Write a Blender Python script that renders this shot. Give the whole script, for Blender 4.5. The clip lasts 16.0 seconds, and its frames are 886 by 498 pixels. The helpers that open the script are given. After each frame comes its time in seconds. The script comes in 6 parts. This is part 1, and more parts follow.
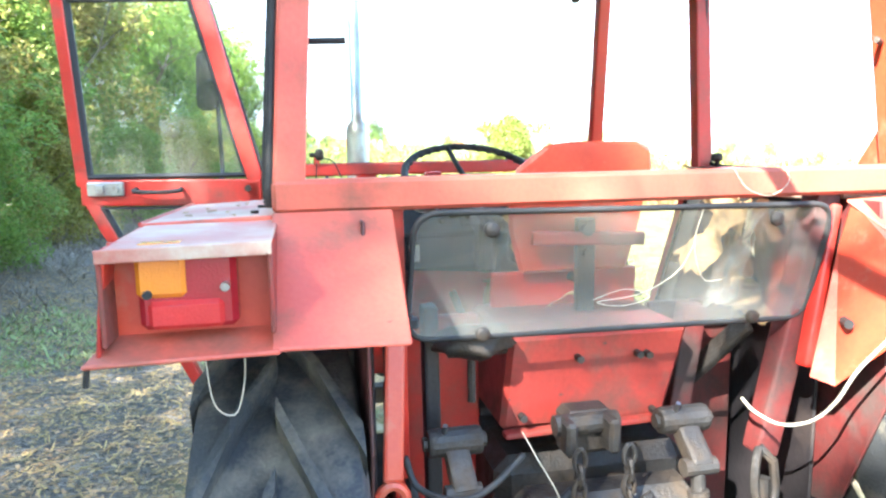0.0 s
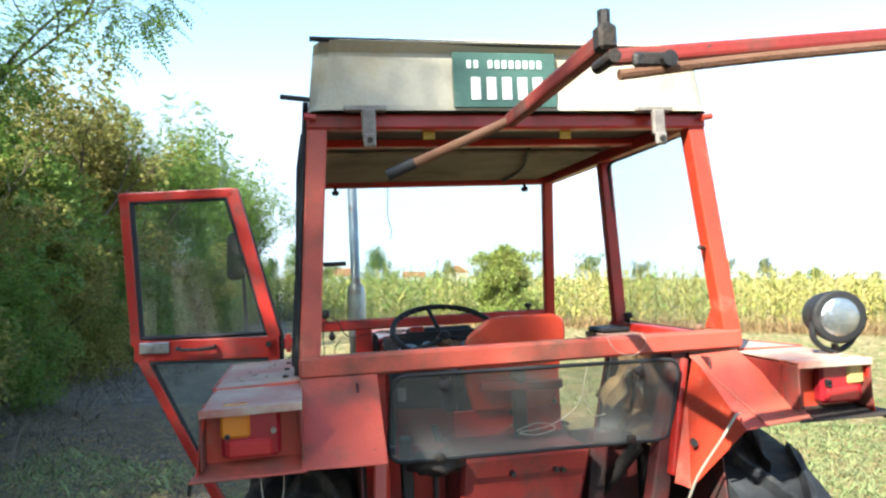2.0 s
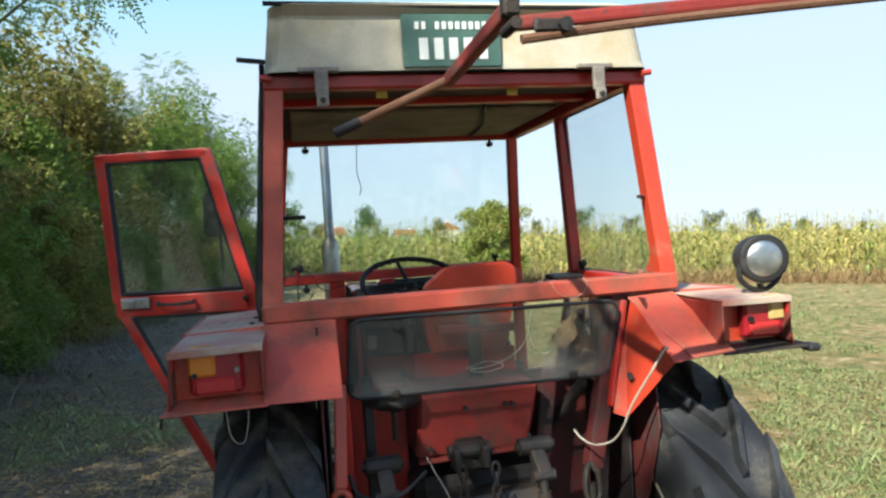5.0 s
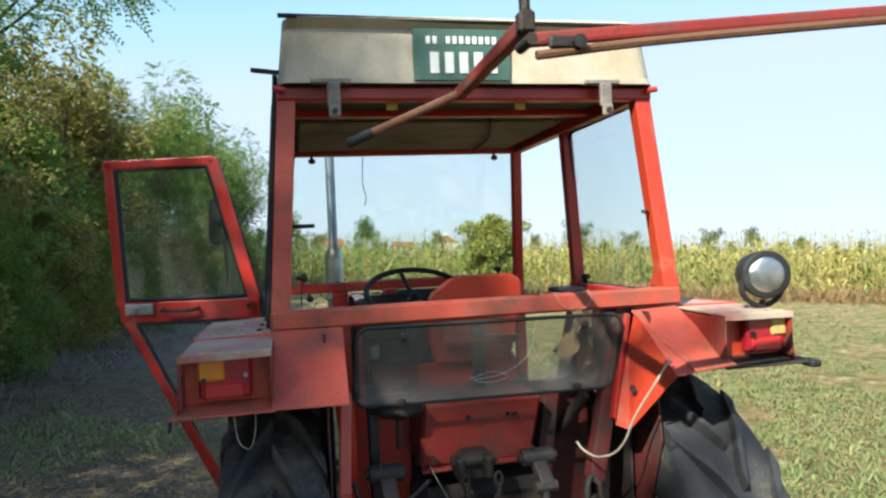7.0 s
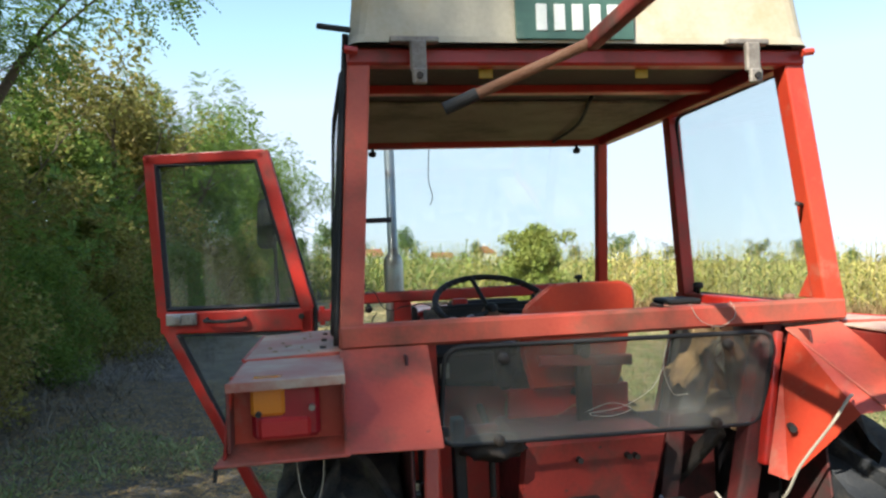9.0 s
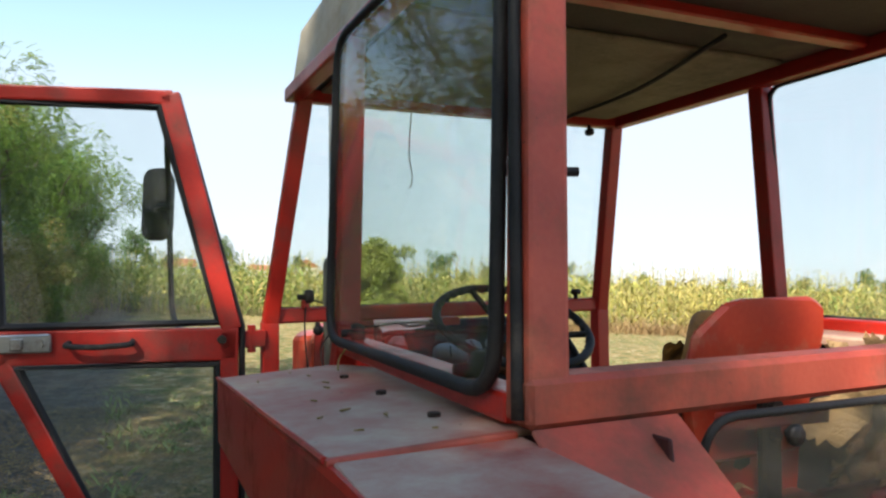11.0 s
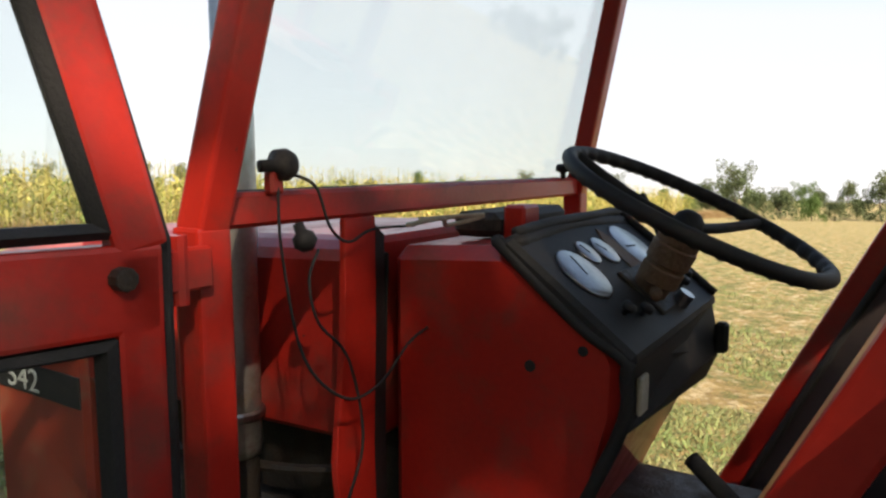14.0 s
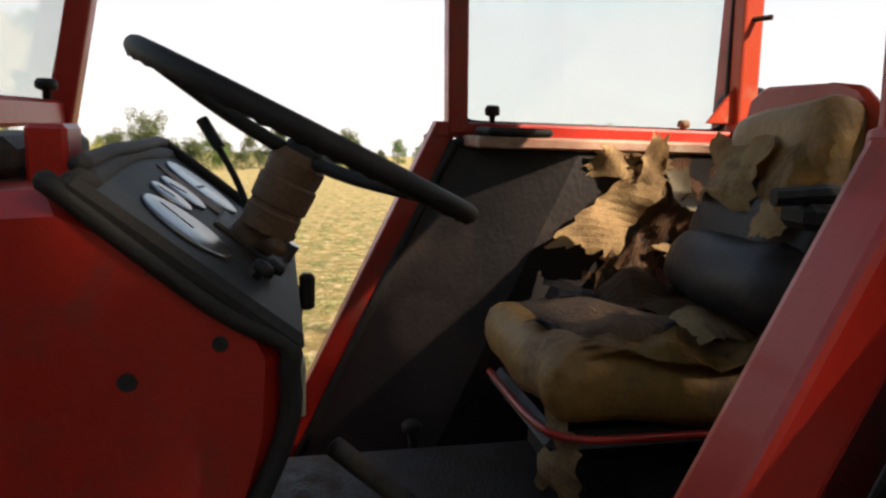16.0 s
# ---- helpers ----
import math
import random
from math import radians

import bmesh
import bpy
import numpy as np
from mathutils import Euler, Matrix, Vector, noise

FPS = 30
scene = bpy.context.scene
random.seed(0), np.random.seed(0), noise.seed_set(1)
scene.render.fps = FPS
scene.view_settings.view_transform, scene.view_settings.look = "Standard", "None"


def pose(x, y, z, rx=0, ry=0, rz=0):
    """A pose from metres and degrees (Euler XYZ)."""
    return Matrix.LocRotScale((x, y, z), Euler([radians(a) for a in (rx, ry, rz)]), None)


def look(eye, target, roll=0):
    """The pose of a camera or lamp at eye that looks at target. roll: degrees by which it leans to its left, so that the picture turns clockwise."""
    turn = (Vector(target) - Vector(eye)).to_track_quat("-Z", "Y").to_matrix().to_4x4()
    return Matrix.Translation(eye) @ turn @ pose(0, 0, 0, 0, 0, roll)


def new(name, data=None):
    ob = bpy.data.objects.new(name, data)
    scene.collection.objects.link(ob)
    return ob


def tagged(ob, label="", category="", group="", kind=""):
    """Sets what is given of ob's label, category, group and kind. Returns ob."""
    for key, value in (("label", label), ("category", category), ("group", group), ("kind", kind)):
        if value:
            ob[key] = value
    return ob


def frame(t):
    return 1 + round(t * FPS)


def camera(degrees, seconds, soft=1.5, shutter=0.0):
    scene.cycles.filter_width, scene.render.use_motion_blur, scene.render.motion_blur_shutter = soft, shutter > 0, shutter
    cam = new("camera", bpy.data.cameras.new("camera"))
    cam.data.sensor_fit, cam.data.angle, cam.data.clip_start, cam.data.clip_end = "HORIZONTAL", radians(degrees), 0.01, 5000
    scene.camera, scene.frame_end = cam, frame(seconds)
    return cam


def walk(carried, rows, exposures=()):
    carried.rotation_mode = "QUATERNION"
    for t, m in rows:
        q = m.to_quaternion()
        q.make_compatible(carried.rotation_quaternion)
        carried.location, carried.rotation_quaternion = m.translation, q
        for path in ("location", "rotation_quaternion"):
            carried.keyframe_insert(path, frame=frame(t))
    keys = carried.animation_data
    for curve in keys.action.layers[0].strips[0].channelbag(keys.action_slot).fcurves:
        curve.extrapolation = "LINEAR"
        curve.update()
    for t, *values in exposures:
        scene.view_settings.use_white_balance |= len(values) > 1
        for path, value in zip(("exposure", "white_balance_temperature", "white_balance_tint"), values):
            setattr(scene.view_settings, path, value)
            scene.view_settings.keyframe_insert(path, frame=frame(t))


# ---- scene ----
cam = camera(65.0, 16.0, soft=2.4)
# the tractor stands with its left wheels in the track: it leans 2.7 degrees to its left
STAND = Matrix.Translation((0, 0, 0.24)) @ Matrix.Rotation(radians(-2.7), 4, "Y")
PATH = [
    (0, (-0.56, -1.137, 1.485), (-0.177, 0.803, 1.19), -1.0),
    (0.5, (-0.501, -1.328, 1.526), (-0.257, 0.647, 1.33), -1.2),
    (1, (-0.457, -1.497, 1.578), (-0.19, 0.483, 1.491), -0.9),
    (1.5, (-0.515, -1.63, 1.616), (-0.173, 0.339, 1.67), -1.8),
    (2, (-0.59, -1.76, 1.632), (-0.196, 0.2, 1.697), -2.6),
    (2.5, (-0.571, -1.829, 1.637), (-0.204, 0.134, 1.737), -2.0),
    (3, (-0.455, -1.877, 1.618), (-0.078, 0.087, 1.604), -3.1),
    (3.5, (-0.433, -1.901, 1.609), (-0.103, 0.071, 1.564), -3.9),
    (5.8, (-0.543, -1.912, 1.605), (-0.081, 0.032, 1.517), -3.5),
    (6, (-0.533, -1.914, 1.595), (-0.065, 0.028, 1.493), -3.5),
    (6.5, (-0.531, -1.917, 1.598), (-0.047, 0.022, 1.511), -3.7),
    (7, (-0.542, -1.927, 1.604), (-0.122, 0.028, 1.582), -2.6),
    (7.5, (-0.563, -1.935, 1.606), (-0.193, 0.031, 1.605), -3.0),
    (8, (-0.608, -1.913, 1.596), (-0.218, 0.046, 1.498), -4.7),
    (8.5, (-0.63, -1.777, 1.582), (-0.256, 0.184, 1.467), -2.6),
    (8.7, (-0.61, -1.674, 1.581), (-0.306, 0.303, 1.552), -2.3),
    (10.8, (-0.919, -0.7, 1.562), (-0.212, 1.169, 1.639), -1.1),
    (11, (-0.977, -0.617, 1.552), (-0.174, 1.214, 1.597), -0.5),
    (11.5, (-1.159, -0.428, 1.545), (-0.102, 1.263, 1.393), 0.2),
    (12, (-1.194, -0.149, 1.506), (-0.166, 1.565, 1.443), -4.7),
    (12.5, (-1.218, 0.124, 1.492), (-0.08, 1.757, 1.298), -2.0),
    (13, (-1.289, 0.38, 1.486), (0.155, 1.733, 1.201), -1.7),
    (13.5, (-1.248, 0.605, 1.457), (0.276, 1.878, 1.215), -1.0),
    (14, (-1.168, 0.809, 1.46), (0.503, 1.88, 1.217), 0.0),
    (14.5, (-1.166, 0.942, 1.443), (0.726, 1.528, 1.164), -1.1),
    (15, (-1.162, 1.052, 1.451), (0.805, 1.244, 1.144), 0.6),
    (15.5, (-1.027, 1.094, 1.433), (0.948, 0.941, 1.159), -0.1),
    (16, (-0.906, 1.104, 1.405), (1.01, 0.649, 1.053), 2.1),
]
EXPOSURES = [(0.0, 3.75, 6000, 5), (0.5, 3.25, 6000, 5), (1.0, 2.8, 6000, 5), (1.5, 2.3, 6050, 5), (2.0, 1.9, 6050, 4), (2.5, 1.6, 6050, 4), (3.0, 1.3, 6050, 4), (3.5, 1.15, 6100, 4),
             (8.0, 1.15, 6250, 5), (8.7, 1.28, 6300, 6), (11.0, 1.3, 6750, 10), (12.5, 1.2, 7200, 13), (13.5, 1.27, 7500, 14), (16.0, 1.3, 8300, 17)]
walk(cam, [(t, STAND @ look(eye, target, roll)) for t, eye, target, roll in PATH], EXPOSURES)

# ---- light ----
SUN_AZ, SUN_EL = 224.0, 38.0          # compass-like: degrees from +y towards +x, and above the horizon
world = bpy.data.worlds.new("sky")
scene.world = world
world.use_nodes = True
wn = world.node_tree.nodes
sky = wn.new("ShaderNodeTexSky")
sky.sky_type, sky.sun_disc = "NISHITA", False
sky.sun_elevation, sky.sun_rotation = radians(SUN_EL), radians(SUN_AZ)
sky.altitude, sky.air_density, sky.dust_density, sky.ozone_density = 100, 1.0, 0.4, 1.0
wn["Background"].inputs["Strength"].default_value = 0.14
# late-summer haze: an even, pale grey-blue towards the horizon
haze = wn.new("ShaderNodeMix")
haze.data_type, haze.blend_type = "RGBA", "DARKEN"
haze.inputs["Factor"].default_value = 0.92
haze.inputs["B"].default_value = (2.55, 2.88, 3.5, 1)
world.node_tree.links.new(sky.outputs["Color"], haze.inputs["A"])
world.node_tree.links.new(haze.outputs["Result"], wn["Background"].inputs["Color"])
sun = new("sun", bpy.data.lights.new("sun", "SUN"))
sun.data.energy, sun.data.angle, sun.data.color = 4.6, radians(0.53), (1.0, 0.93, 0.82)
to_sun = Vector((math.sin(radians(SUN_AZ)) * math.cos(radians(SUN_EL)), math.cos(radians(SUN_AZ)) * math.cos(radians(SUN_EL)), math.sin(radians(SUN_EL))))
sun.matrix_world = look(to_sun * 50, (0, 0, 0))


# ---- materials ----
def material(name, color, color2=None, rough=0.6, metal=0.0, scale=6.0, fine=60.0, mix=0.5, bump=0.15, dirt=None, dirt_amount=0.35, dirt_scale=3.0,
             coat=0.0, transmission=0.0, random_by=None, spec=0.5, detail=6.0, translucent=0.0, alpha=1.0, chips=0.0):
    """Two scales of noise between two colours, a layer of dirt, fine relief."""
    m = bpy.data.materials.new(name)
    m.use_nodes = True
    nt = m.node_tree
    n, link = nt.nodes, nt.links.new
    b = n["Principled BSDF"]
    color2 = color2 or tuple(c * 0.7 for c in color)
    co = n.new("ShaderNodeTexCoord")
    big, small = n.new("ShaderNodeTexNoise"), n.new("ShaderNodeTexNoise")
    big.inputs["Scale"].default_value, big.inputs["Detail"].default_value = scale, detail
    small.inputs["Scale"].default_value, small.inputs["Detail"].default_value = fine, 4
    link(co.outputs["Object"], big.inputs["Vector"])
    link(co.outputs["Object"], small.inputs["Vector"])
    add = n.new("ShaderNodeMath")
    add.operation = "MULTIPLY_ADD"
    link(small.outputs["Fac"], add.inputs[0])
    add.inputs[1].default_value = 0.5
    link(big.outputs["Fac"], add.inputs[2])
    ramp = n.new("ShaderNodeMapRange")
    ramp.inputs["From Min"].default_value, ramp.inputs["From Max"].default_value = 0.75 - mix * 0.4, 0.75 + mix * 0.4
    link(add.outputs[0], ramp.inputs["Value"])
    mixer = n.new("ShaderNodeMix")
    mixer.data_type = "RGBA"
    mixer.inputs["A"].default_value, mixer.inputs["B"].default_value = (*color, 1), (*color2, 1)
    link(ramp.outputs["Result"], mixer.inputs["Factor"])
    out = mixer.outputs["Result"]
    if random_by:
        src = n.new("ShaderNodeObjectInfo").outputs["Random"] if random_by == "object" else n.new("ShaderNodeNewGeometry").outputs["Random Per Island"]
        hsv = n.new("ShaderNodeHueSaturation")
        mr = n.new("ShaderNodeMapRange")
        mr.inputs["To Min"].default_value, mr.inputs["To Max"].default_value = 0.6, 1.4
        link(src, mr.inputs["Value"])
        link(mr.outputs["Result"], hsv.inputs["Value"])
        mh = n.new("ShaderNodeMapRange")
        mh.inputs["To Min"].default_value, mh.inputs["To Max"].default_value = 0.485, 0.515
        wob = n.new("ShaderNodeMath")
        wob.operation = "FRACT"
        mul = n.new("ShaderNodeMath")
        mul.operation = "MULTIPLY"
        mul.inputs[1].default_value = 7.31
        link(src, mul.inputs[0])
        link(mul.outputs[0], wob.inputs[0])
        link(wob.outputs[0], mh.inputs["Value"])
        link(mh.outputs["Result"], hsv.inputs["Hue"])
        link(out, hsv.inputs["Color"])
        out = hsv.outputs["Color"]
    if dirt:
        dn = n.new("ShaderNodeTexNoise")
        dn.inputs["Scale"].default_value, dn.inputs["Detail"].default_value, dn.inputs["Roughness"].default_value = dirt_scale, 8, 0.7
        link(co.outputs["Object"], dn.inputs["Vector"])
        dr = n.new("ShaderNodeMapRange")
        dr.inputs["From Min"].default_value, dr.inputs["From Max"].default_value = 0.65 - dirt_amount * 0.4, 0.8 - dirt_amount * 0.3
        link(dn.outputs["Fac"], dr.inputs["Value"])
        dm = n.new("ShaderNodeMix")
        dm.data_type = "RGBA"
        dm.inputs["B"].default_value = (*dirt, 1)
        link(dr.outputs["Result"], dm.inputs["Factor"])
        link(out, dm.inputs["A"])
        out = dm.outputs["Result"]
        rr = n.new("ShaderNodeMapRange")
        rr.inputs["To Min"].default_value, rr.inputs["To Max"].default_value = rough, min(1.0, rough + 0.35)
        link(dr.outputs["Result"], rr.inputs["Value"])
        link(rr.outputs["Result"], b.inputs["Roughness"])
    else:
        b.inputs["Roughness"].default_value = rough
    if chips:
        cn, cr, cm = n.new("ShaderNodeTexNoise"), n.new("ShaderNodeMapRange"), n.new("ShaderNodeMix")
        cn.inputs["Scale"].default_value, cn.inputs["Detail"].default_value = 60, 4
        link(co.outputs["Object"], cn.inputs["Vector"])
        cr.inputs["From Min"].default_value, cr.inputs["From Max"].default_value = 0.78 - chips * 0.1, 0.83 - chips * 0.1
        link(cn.outputs["Fac"], cr.inputs["Value"])
        cm.data_type = "RGBA"
        cm.inputs["B"].default_value = (0.07, 0.035, 0.028, 1)
        link(cr.outputs["Result"], cm.inputs["Factor"])
        link(out, cm.inputs["A"])
        out = cm.outputs["Result"]
    link(out, b.inputs["Base Color"])
    b.inputs["Metallic"].default_value = metal
    b.inputs["Coat Weight"].default_value = coat
    b.inputs["Transmission Weight"].default_value = transmission
    b.inputs["Specular IOR Level"].default_value = spec
    b.inputs["Alpha"].default_value = alpha
    if bump:
        bp = n.new("ShaderNodeBump")
        bp.inputs["Strength"].default_value, bp.inputs["Distance"].default_value = bump, 0.01
        link(small.outputs["Fac"], bp.inputs["Height"])
        link(bp.outputs["Normal"], b.inputs["Normal"])
    if translucent:
        tr, ms = n.new("ShaderNodeBsdfTranslucent"), n.new("ShaderNodeMixShader")
        ms.inputs[0].default_value = translucent
        link(out, tr.inputs["Color"])
        link(b.outputs["BSDF"], ms.inputs[1])
        link(tr.outputs["BSDF"], ms.inputs[2])
        link(ms.outputs[0], n["Material Output"].inputs["Surface"])
    return m


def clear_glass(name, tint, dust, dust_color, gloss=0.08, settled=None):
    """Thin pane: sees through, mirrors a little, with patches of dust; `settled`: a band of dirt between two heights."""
    m = bpy.data.materials.new(name)
    m.use_nodes = True
    n, link = m.node_tree.nodes, m.node_tree.links.new
    n.remove(n["Principled BSDF"])
    tr, gl, df = n.new("ShaderNodeBsdfTransparent"), n.new("ShaderNodeBsdfGlossy"), n.new("ShaderNodeBsdfDiffuse")
    tr.inputs["Color"].default_value = (*tint, 1)
    gl.inputs["Roughness"].default_value = 0.02
    df.inputs["Color"].default_value = (*dust_color, 1)
    lw, pw, fr = n.new("ShaderNodeLayerWeight"), n.new("ShaderNodeMath"), n.new("ShaderNodeMath")
    pw.operation, fr.operation = "POWER", "MULTIPLY_ADD"
    lw.inputs["Blend"].default_value = 0.5
    link(lw.outputs["Facing"], pw.inputs[0])
    pw.inputs[1].default_value, fr.inputs[1].default_value, fr.inputs[2].default_value = 4.0, 0.55, gloss * 0.4
    link(pw.outputs[0], fr.inputs[0])
    a, b = n.new("ShaderNodeMixShader"), n.new("ShaderNodeMixShader")
    link(fr.outputs[0], a.inputs[0])
    link(tr.outputs[0], a.inputs[1])
    link(gl.outputs[0], a.inputs[2])
    co, nz, mr = n.new("ShaderNodeTexCoord"), n.new("ShaderNodeTexNoise"), n.new("ShaderNodeMapRange")
    nz.inputs["Scale"].default_value, nz.inputs["Detail"].default_value, nz.inputs["Roughness"].default_value = 5, 9, 0.7
    link(co.outputs["Object"], nz.inputs["Vector"])
    mr.inputs["From Min"].default_value, mr.inputs["From Max"].default_value = 0.3, 0.8
    mr.inputs["To Min"].default_value, mr.inputs["To Max"].default_value = dust * 0.4, dust * 1.6
    link(nz.outputs["Fac"], mr.inputs["Value"])
    amount = mr.outputs["Result"]
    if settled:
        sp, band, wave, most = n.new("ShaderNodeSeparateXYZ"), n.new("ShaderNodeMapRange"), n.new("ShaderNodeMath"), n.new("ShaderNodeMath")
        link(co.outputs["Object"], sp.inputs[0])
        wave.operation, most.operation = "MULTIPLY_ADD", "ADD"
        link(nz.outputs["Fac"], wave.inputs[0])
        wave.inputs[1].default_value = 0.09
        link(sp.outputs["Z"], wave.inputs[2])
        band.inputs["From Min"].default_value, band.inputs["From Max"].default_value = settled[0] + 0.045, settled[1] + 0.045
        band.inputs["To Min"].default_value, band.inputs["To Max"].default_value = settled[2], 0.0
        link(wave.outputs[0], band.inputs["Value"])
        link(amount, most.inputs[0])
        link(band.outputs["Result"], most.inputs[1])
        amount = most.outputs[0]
    link(amount, b.inputs[0])
    link(a.outputs[0], b.inputs[1])
    link(df.outputs[0], b.inputs[2])
    link(b.outputs[0], n["Material Output"].inputs["Surface"])
    return m


RUST = (0.16, 0.07, 0.035)
DUST = (0.33, 0.25, 0.19)
M_RED = material("red_paint", (0.47, 0.022, 0.013), (0.37, 0.016, 0.011), 0.38, scale=2.5, fine=90, bump=0.05, dirt=(0.2, 0.045, 0.032), dirt_amount=0.38, dirt_scale=5, coat=0.15, chips=0.5)
M_FADED = material("faded_red_paint", (0.5, 0.088, 0.05), (0.43, 0.06, 0.036), 0.48, scale=4, fine=120, bump=0.06, dirt=(0.22, 0.08, 0.05), dirt_amount=0.47, dirt_scale=6, chips=0.7)
M_DUSTY = material("dusty_red_paint", (0.33, 0.125, 0.09), (0.38, 0.07, 0.045), 0.5, scale=3, fine=140, bump=0.08, dirt=(0.47, 0.375, 0.29), dirt_amount=0.75, dirt_scale=4, chips=0.6)
M_ORANGE = material("orange_red_paint", (0.47, 0.055, 0.022), (0.4, 0.034, 0.016), 0.4, scale=3, fine=100, bump=0.05, dirt=(0.35, 0.16, 0.1), dirt_amount=0.3, dirt_scale=7, coat=0.1, chips=0.5)
M_OLDRED = material("old_red_paint", (0.27, 0.026, 0.018), (0.19, 0.02, 0.015), 0.55, scale=5, fine=90, bump=0.1, dirt=(0.11, 0.05, 0.035), dirt_amount=0.45, dirt_scale=6, chips=0.8)
# red paint with grime and chips; the rear recess's shade is in its colour
M_SHADERED = material("shaded_red_paint", (0.12, 0.018, 0.016), (0.06, 0.014, 0.014), 0.55, scale=5, fine=90, bump=0.15, dirt=(0.045, 0.03, 0.026), dirt_amount=0.5, dirt_scale=7, chips=0.8)
M_RUBBER = material("black_rubber", (0.011, 0.011, 0.012), (0.022, 0.021, 0.021), 0.7, scale=10, fine=200, bump=0.2)
M_TYRE = material("tyre_rubber", (0.02, 0.022, 0.026), (0.04, 0.042, 0.045), 0.75, scale=6, fine=160, bump=0.3, dirt=(0.15, 0.13, 0.1), dirt_amount=0.42, dirt_scale=5)
M_BLACK = material("black_plastic", (0.018, 0.018, 0.019), (0.03, 0.029, 0.029), 0.6, scale=14, fine=260, bump=0.1, dirt=(0.12, 0.1, 0.085), dirt_amount=0.25, spec=0.25)
M_STEEL = material("grimy_steel", (0.055, 0.05, 0.047), (0.03, 0.026, 0.024), 0.55, metal=0.6, scale=14, fine=150, bump=0.3, dirt=(0.075, 0.055, 0.04), dirt_amount=0.5, dirt_scale=14)
M_RUST = material("rusty_steel", (0.2, 0.1, 0.06), RUST, 0.75, metal=0.2, scale=16, fine=180, bump=0.3)
M_GALV = material("galvanised_pipe", (0.5, 0.5, 0.48), (0.36, 0.35, 0.33), 0.38, metal=0.85, scale=9, fine=130, bump=0.08, dirt=(0.25, 0.18, 0.13), dirt_amount=0.3, dirt_scale=9)
M_ZINC = material("weathered_zinc", (0.3, 0.27, 0.23), (0.17, 0.14, 0.12), 0.6, metal=0.3, scale=20, fine=150, bump=0.2)
M_CREAM = material("cream_fibreglass", (0.52, 0.47, 0.37), (0.42, 0.375, 0.28), 0.6, scale=3, fine=80, bump=0.06, dirt=(0.42, 0.33, 0.2), dirt_amount=0.4, dirt_scale=4)
M_CEIL = material("ceiling_lining", (0.1, 0.085, 0.065), (0.06, 0.052, 0.045), 0.85, scale=4, fine=120, bump=0.12, dirt=(0.2, 0.17, 0.12), dirt_amount=0.3)
M_LINING = material("black_vinyl_lining", (0.011, 0.01, 0.012), (0.02, 0.016, 0.017), 0.5, scale=5, fine=90, bump=0.15, dirt=(0.05, 0.033, 0.028), dirt_amount=0.3)
M_MAT = material("floor_rubber", (0.012, 0.011, 0.01), (0.02, 0.015, 0.013), 0.95, scale=6, fine=120, bump=0.3, dirt=(0.04, 0.026, 0.018), dirt_amount=0.45, spec=0.1)
M_PLATE = material("green_plate", (0.06, 0.13, 0.1), (0.05, 0.1, 0.08), 0.45, scale=8, fine=90, bump=0.03, dirt=(0.2, 0.25, 0.2), dirt_amount=0.25)
M_WHITE = material("white_enamel", (0.75, 0.76, 0.72), (0.62, 0.63, 0.6), 0.45, scale=10, fine=100, bump=0.03)
M_AMBER = material("amber_lens", (0.68, 0.23, 0.02), (0.58, 0.17, 0.015), 0.22, scale=10, fine=300, bump=0.12, coat=0.3)
M_REDLENS = material("red_lens", (0.34, 0.015, 0.025), (0.27, 0.012, 0.018), 0.22, scale=10, fine=300, bump=0.12, coat=0.3)
M_REDBRIGHT = material("bright_red_lens", (0.5, 0.03, 0.03), (0.42, 0.02, 0.022), 0.22, scale=10, fine=300, bump=0.12, coat=0.3)
M_LENS = material("lamp_glass", (0.5, 0.52, 0.52), (0.36, 0.38, 0.38), 0.14, metal=0.85, scale=30, fine=120, bump=0.4, coat=0.6)
M_CHROME = material("chrome", (0.45, 0.45, 0.45), (0.3, 0.3, 0.3), 0.3, metal=1.0, scale=20, fine=120, bump=0.02)
M_DIAL = material("dial_face", (0.2, 0.21, 0.22), (0.1, 0.11, 0.12), 0.12, scale=20, fine=90, bump=0.02, coat=0.6)
M_BROWN = material("rusty_brown_column", (0.2, 0.11, 0.06), (0.12, 0.06, 0.035), 0.65, scale=12, fine=140, bump=0.25, dirt=(0.27, 0.2, 0.13), dirt_amount=0.35)
M_VINYL = material("mustard_vinyl", (0.36, 0.2, 0.055), (0.25, 0.13, 0.035), 0.5, scale=7, fine=45, bump=0.45, dirt=(0.16, 0.1, 0.06), dirt_amount=0.4, dirt_scale=8)
M_TORN = material("torn_backing_cloth", (0.62, 0.45, 0.25), (0.46, 0.3, 0.15), 0.85, scale=9, fine=200, bump=0.3, dirt=(0.2, 0.12, 0.07), dirt_amount=0.4, dirt_scale=10)
M_FOAM = material("old_foam", (0.2, 0.12, 0.07), (0.1, 0.065, 0.045), 0.95, scale=12, fine=120, bump=0.8)
M_CABLE = material("pale_cable", (0.42, 0.38, 0.3), (0.32, 0.28, 0.22), 0.6, scale=30, fine=120, bump=0.05)
M_GLASS = clear_glass("window_glass", (0.93, 0.97, 0.95), 0.022, (0.5, 0.47, 0.42), 0.14)
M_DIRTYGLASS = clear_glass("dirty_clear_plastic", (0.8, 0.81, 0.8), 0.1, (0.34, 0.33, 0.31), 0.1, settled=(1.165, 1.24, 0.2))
M_FILM = clear_glass("crumpled_film", (0.9, 0.9, 0.88), 0.2, (0.7, 0.68, 0.6), 0.3)
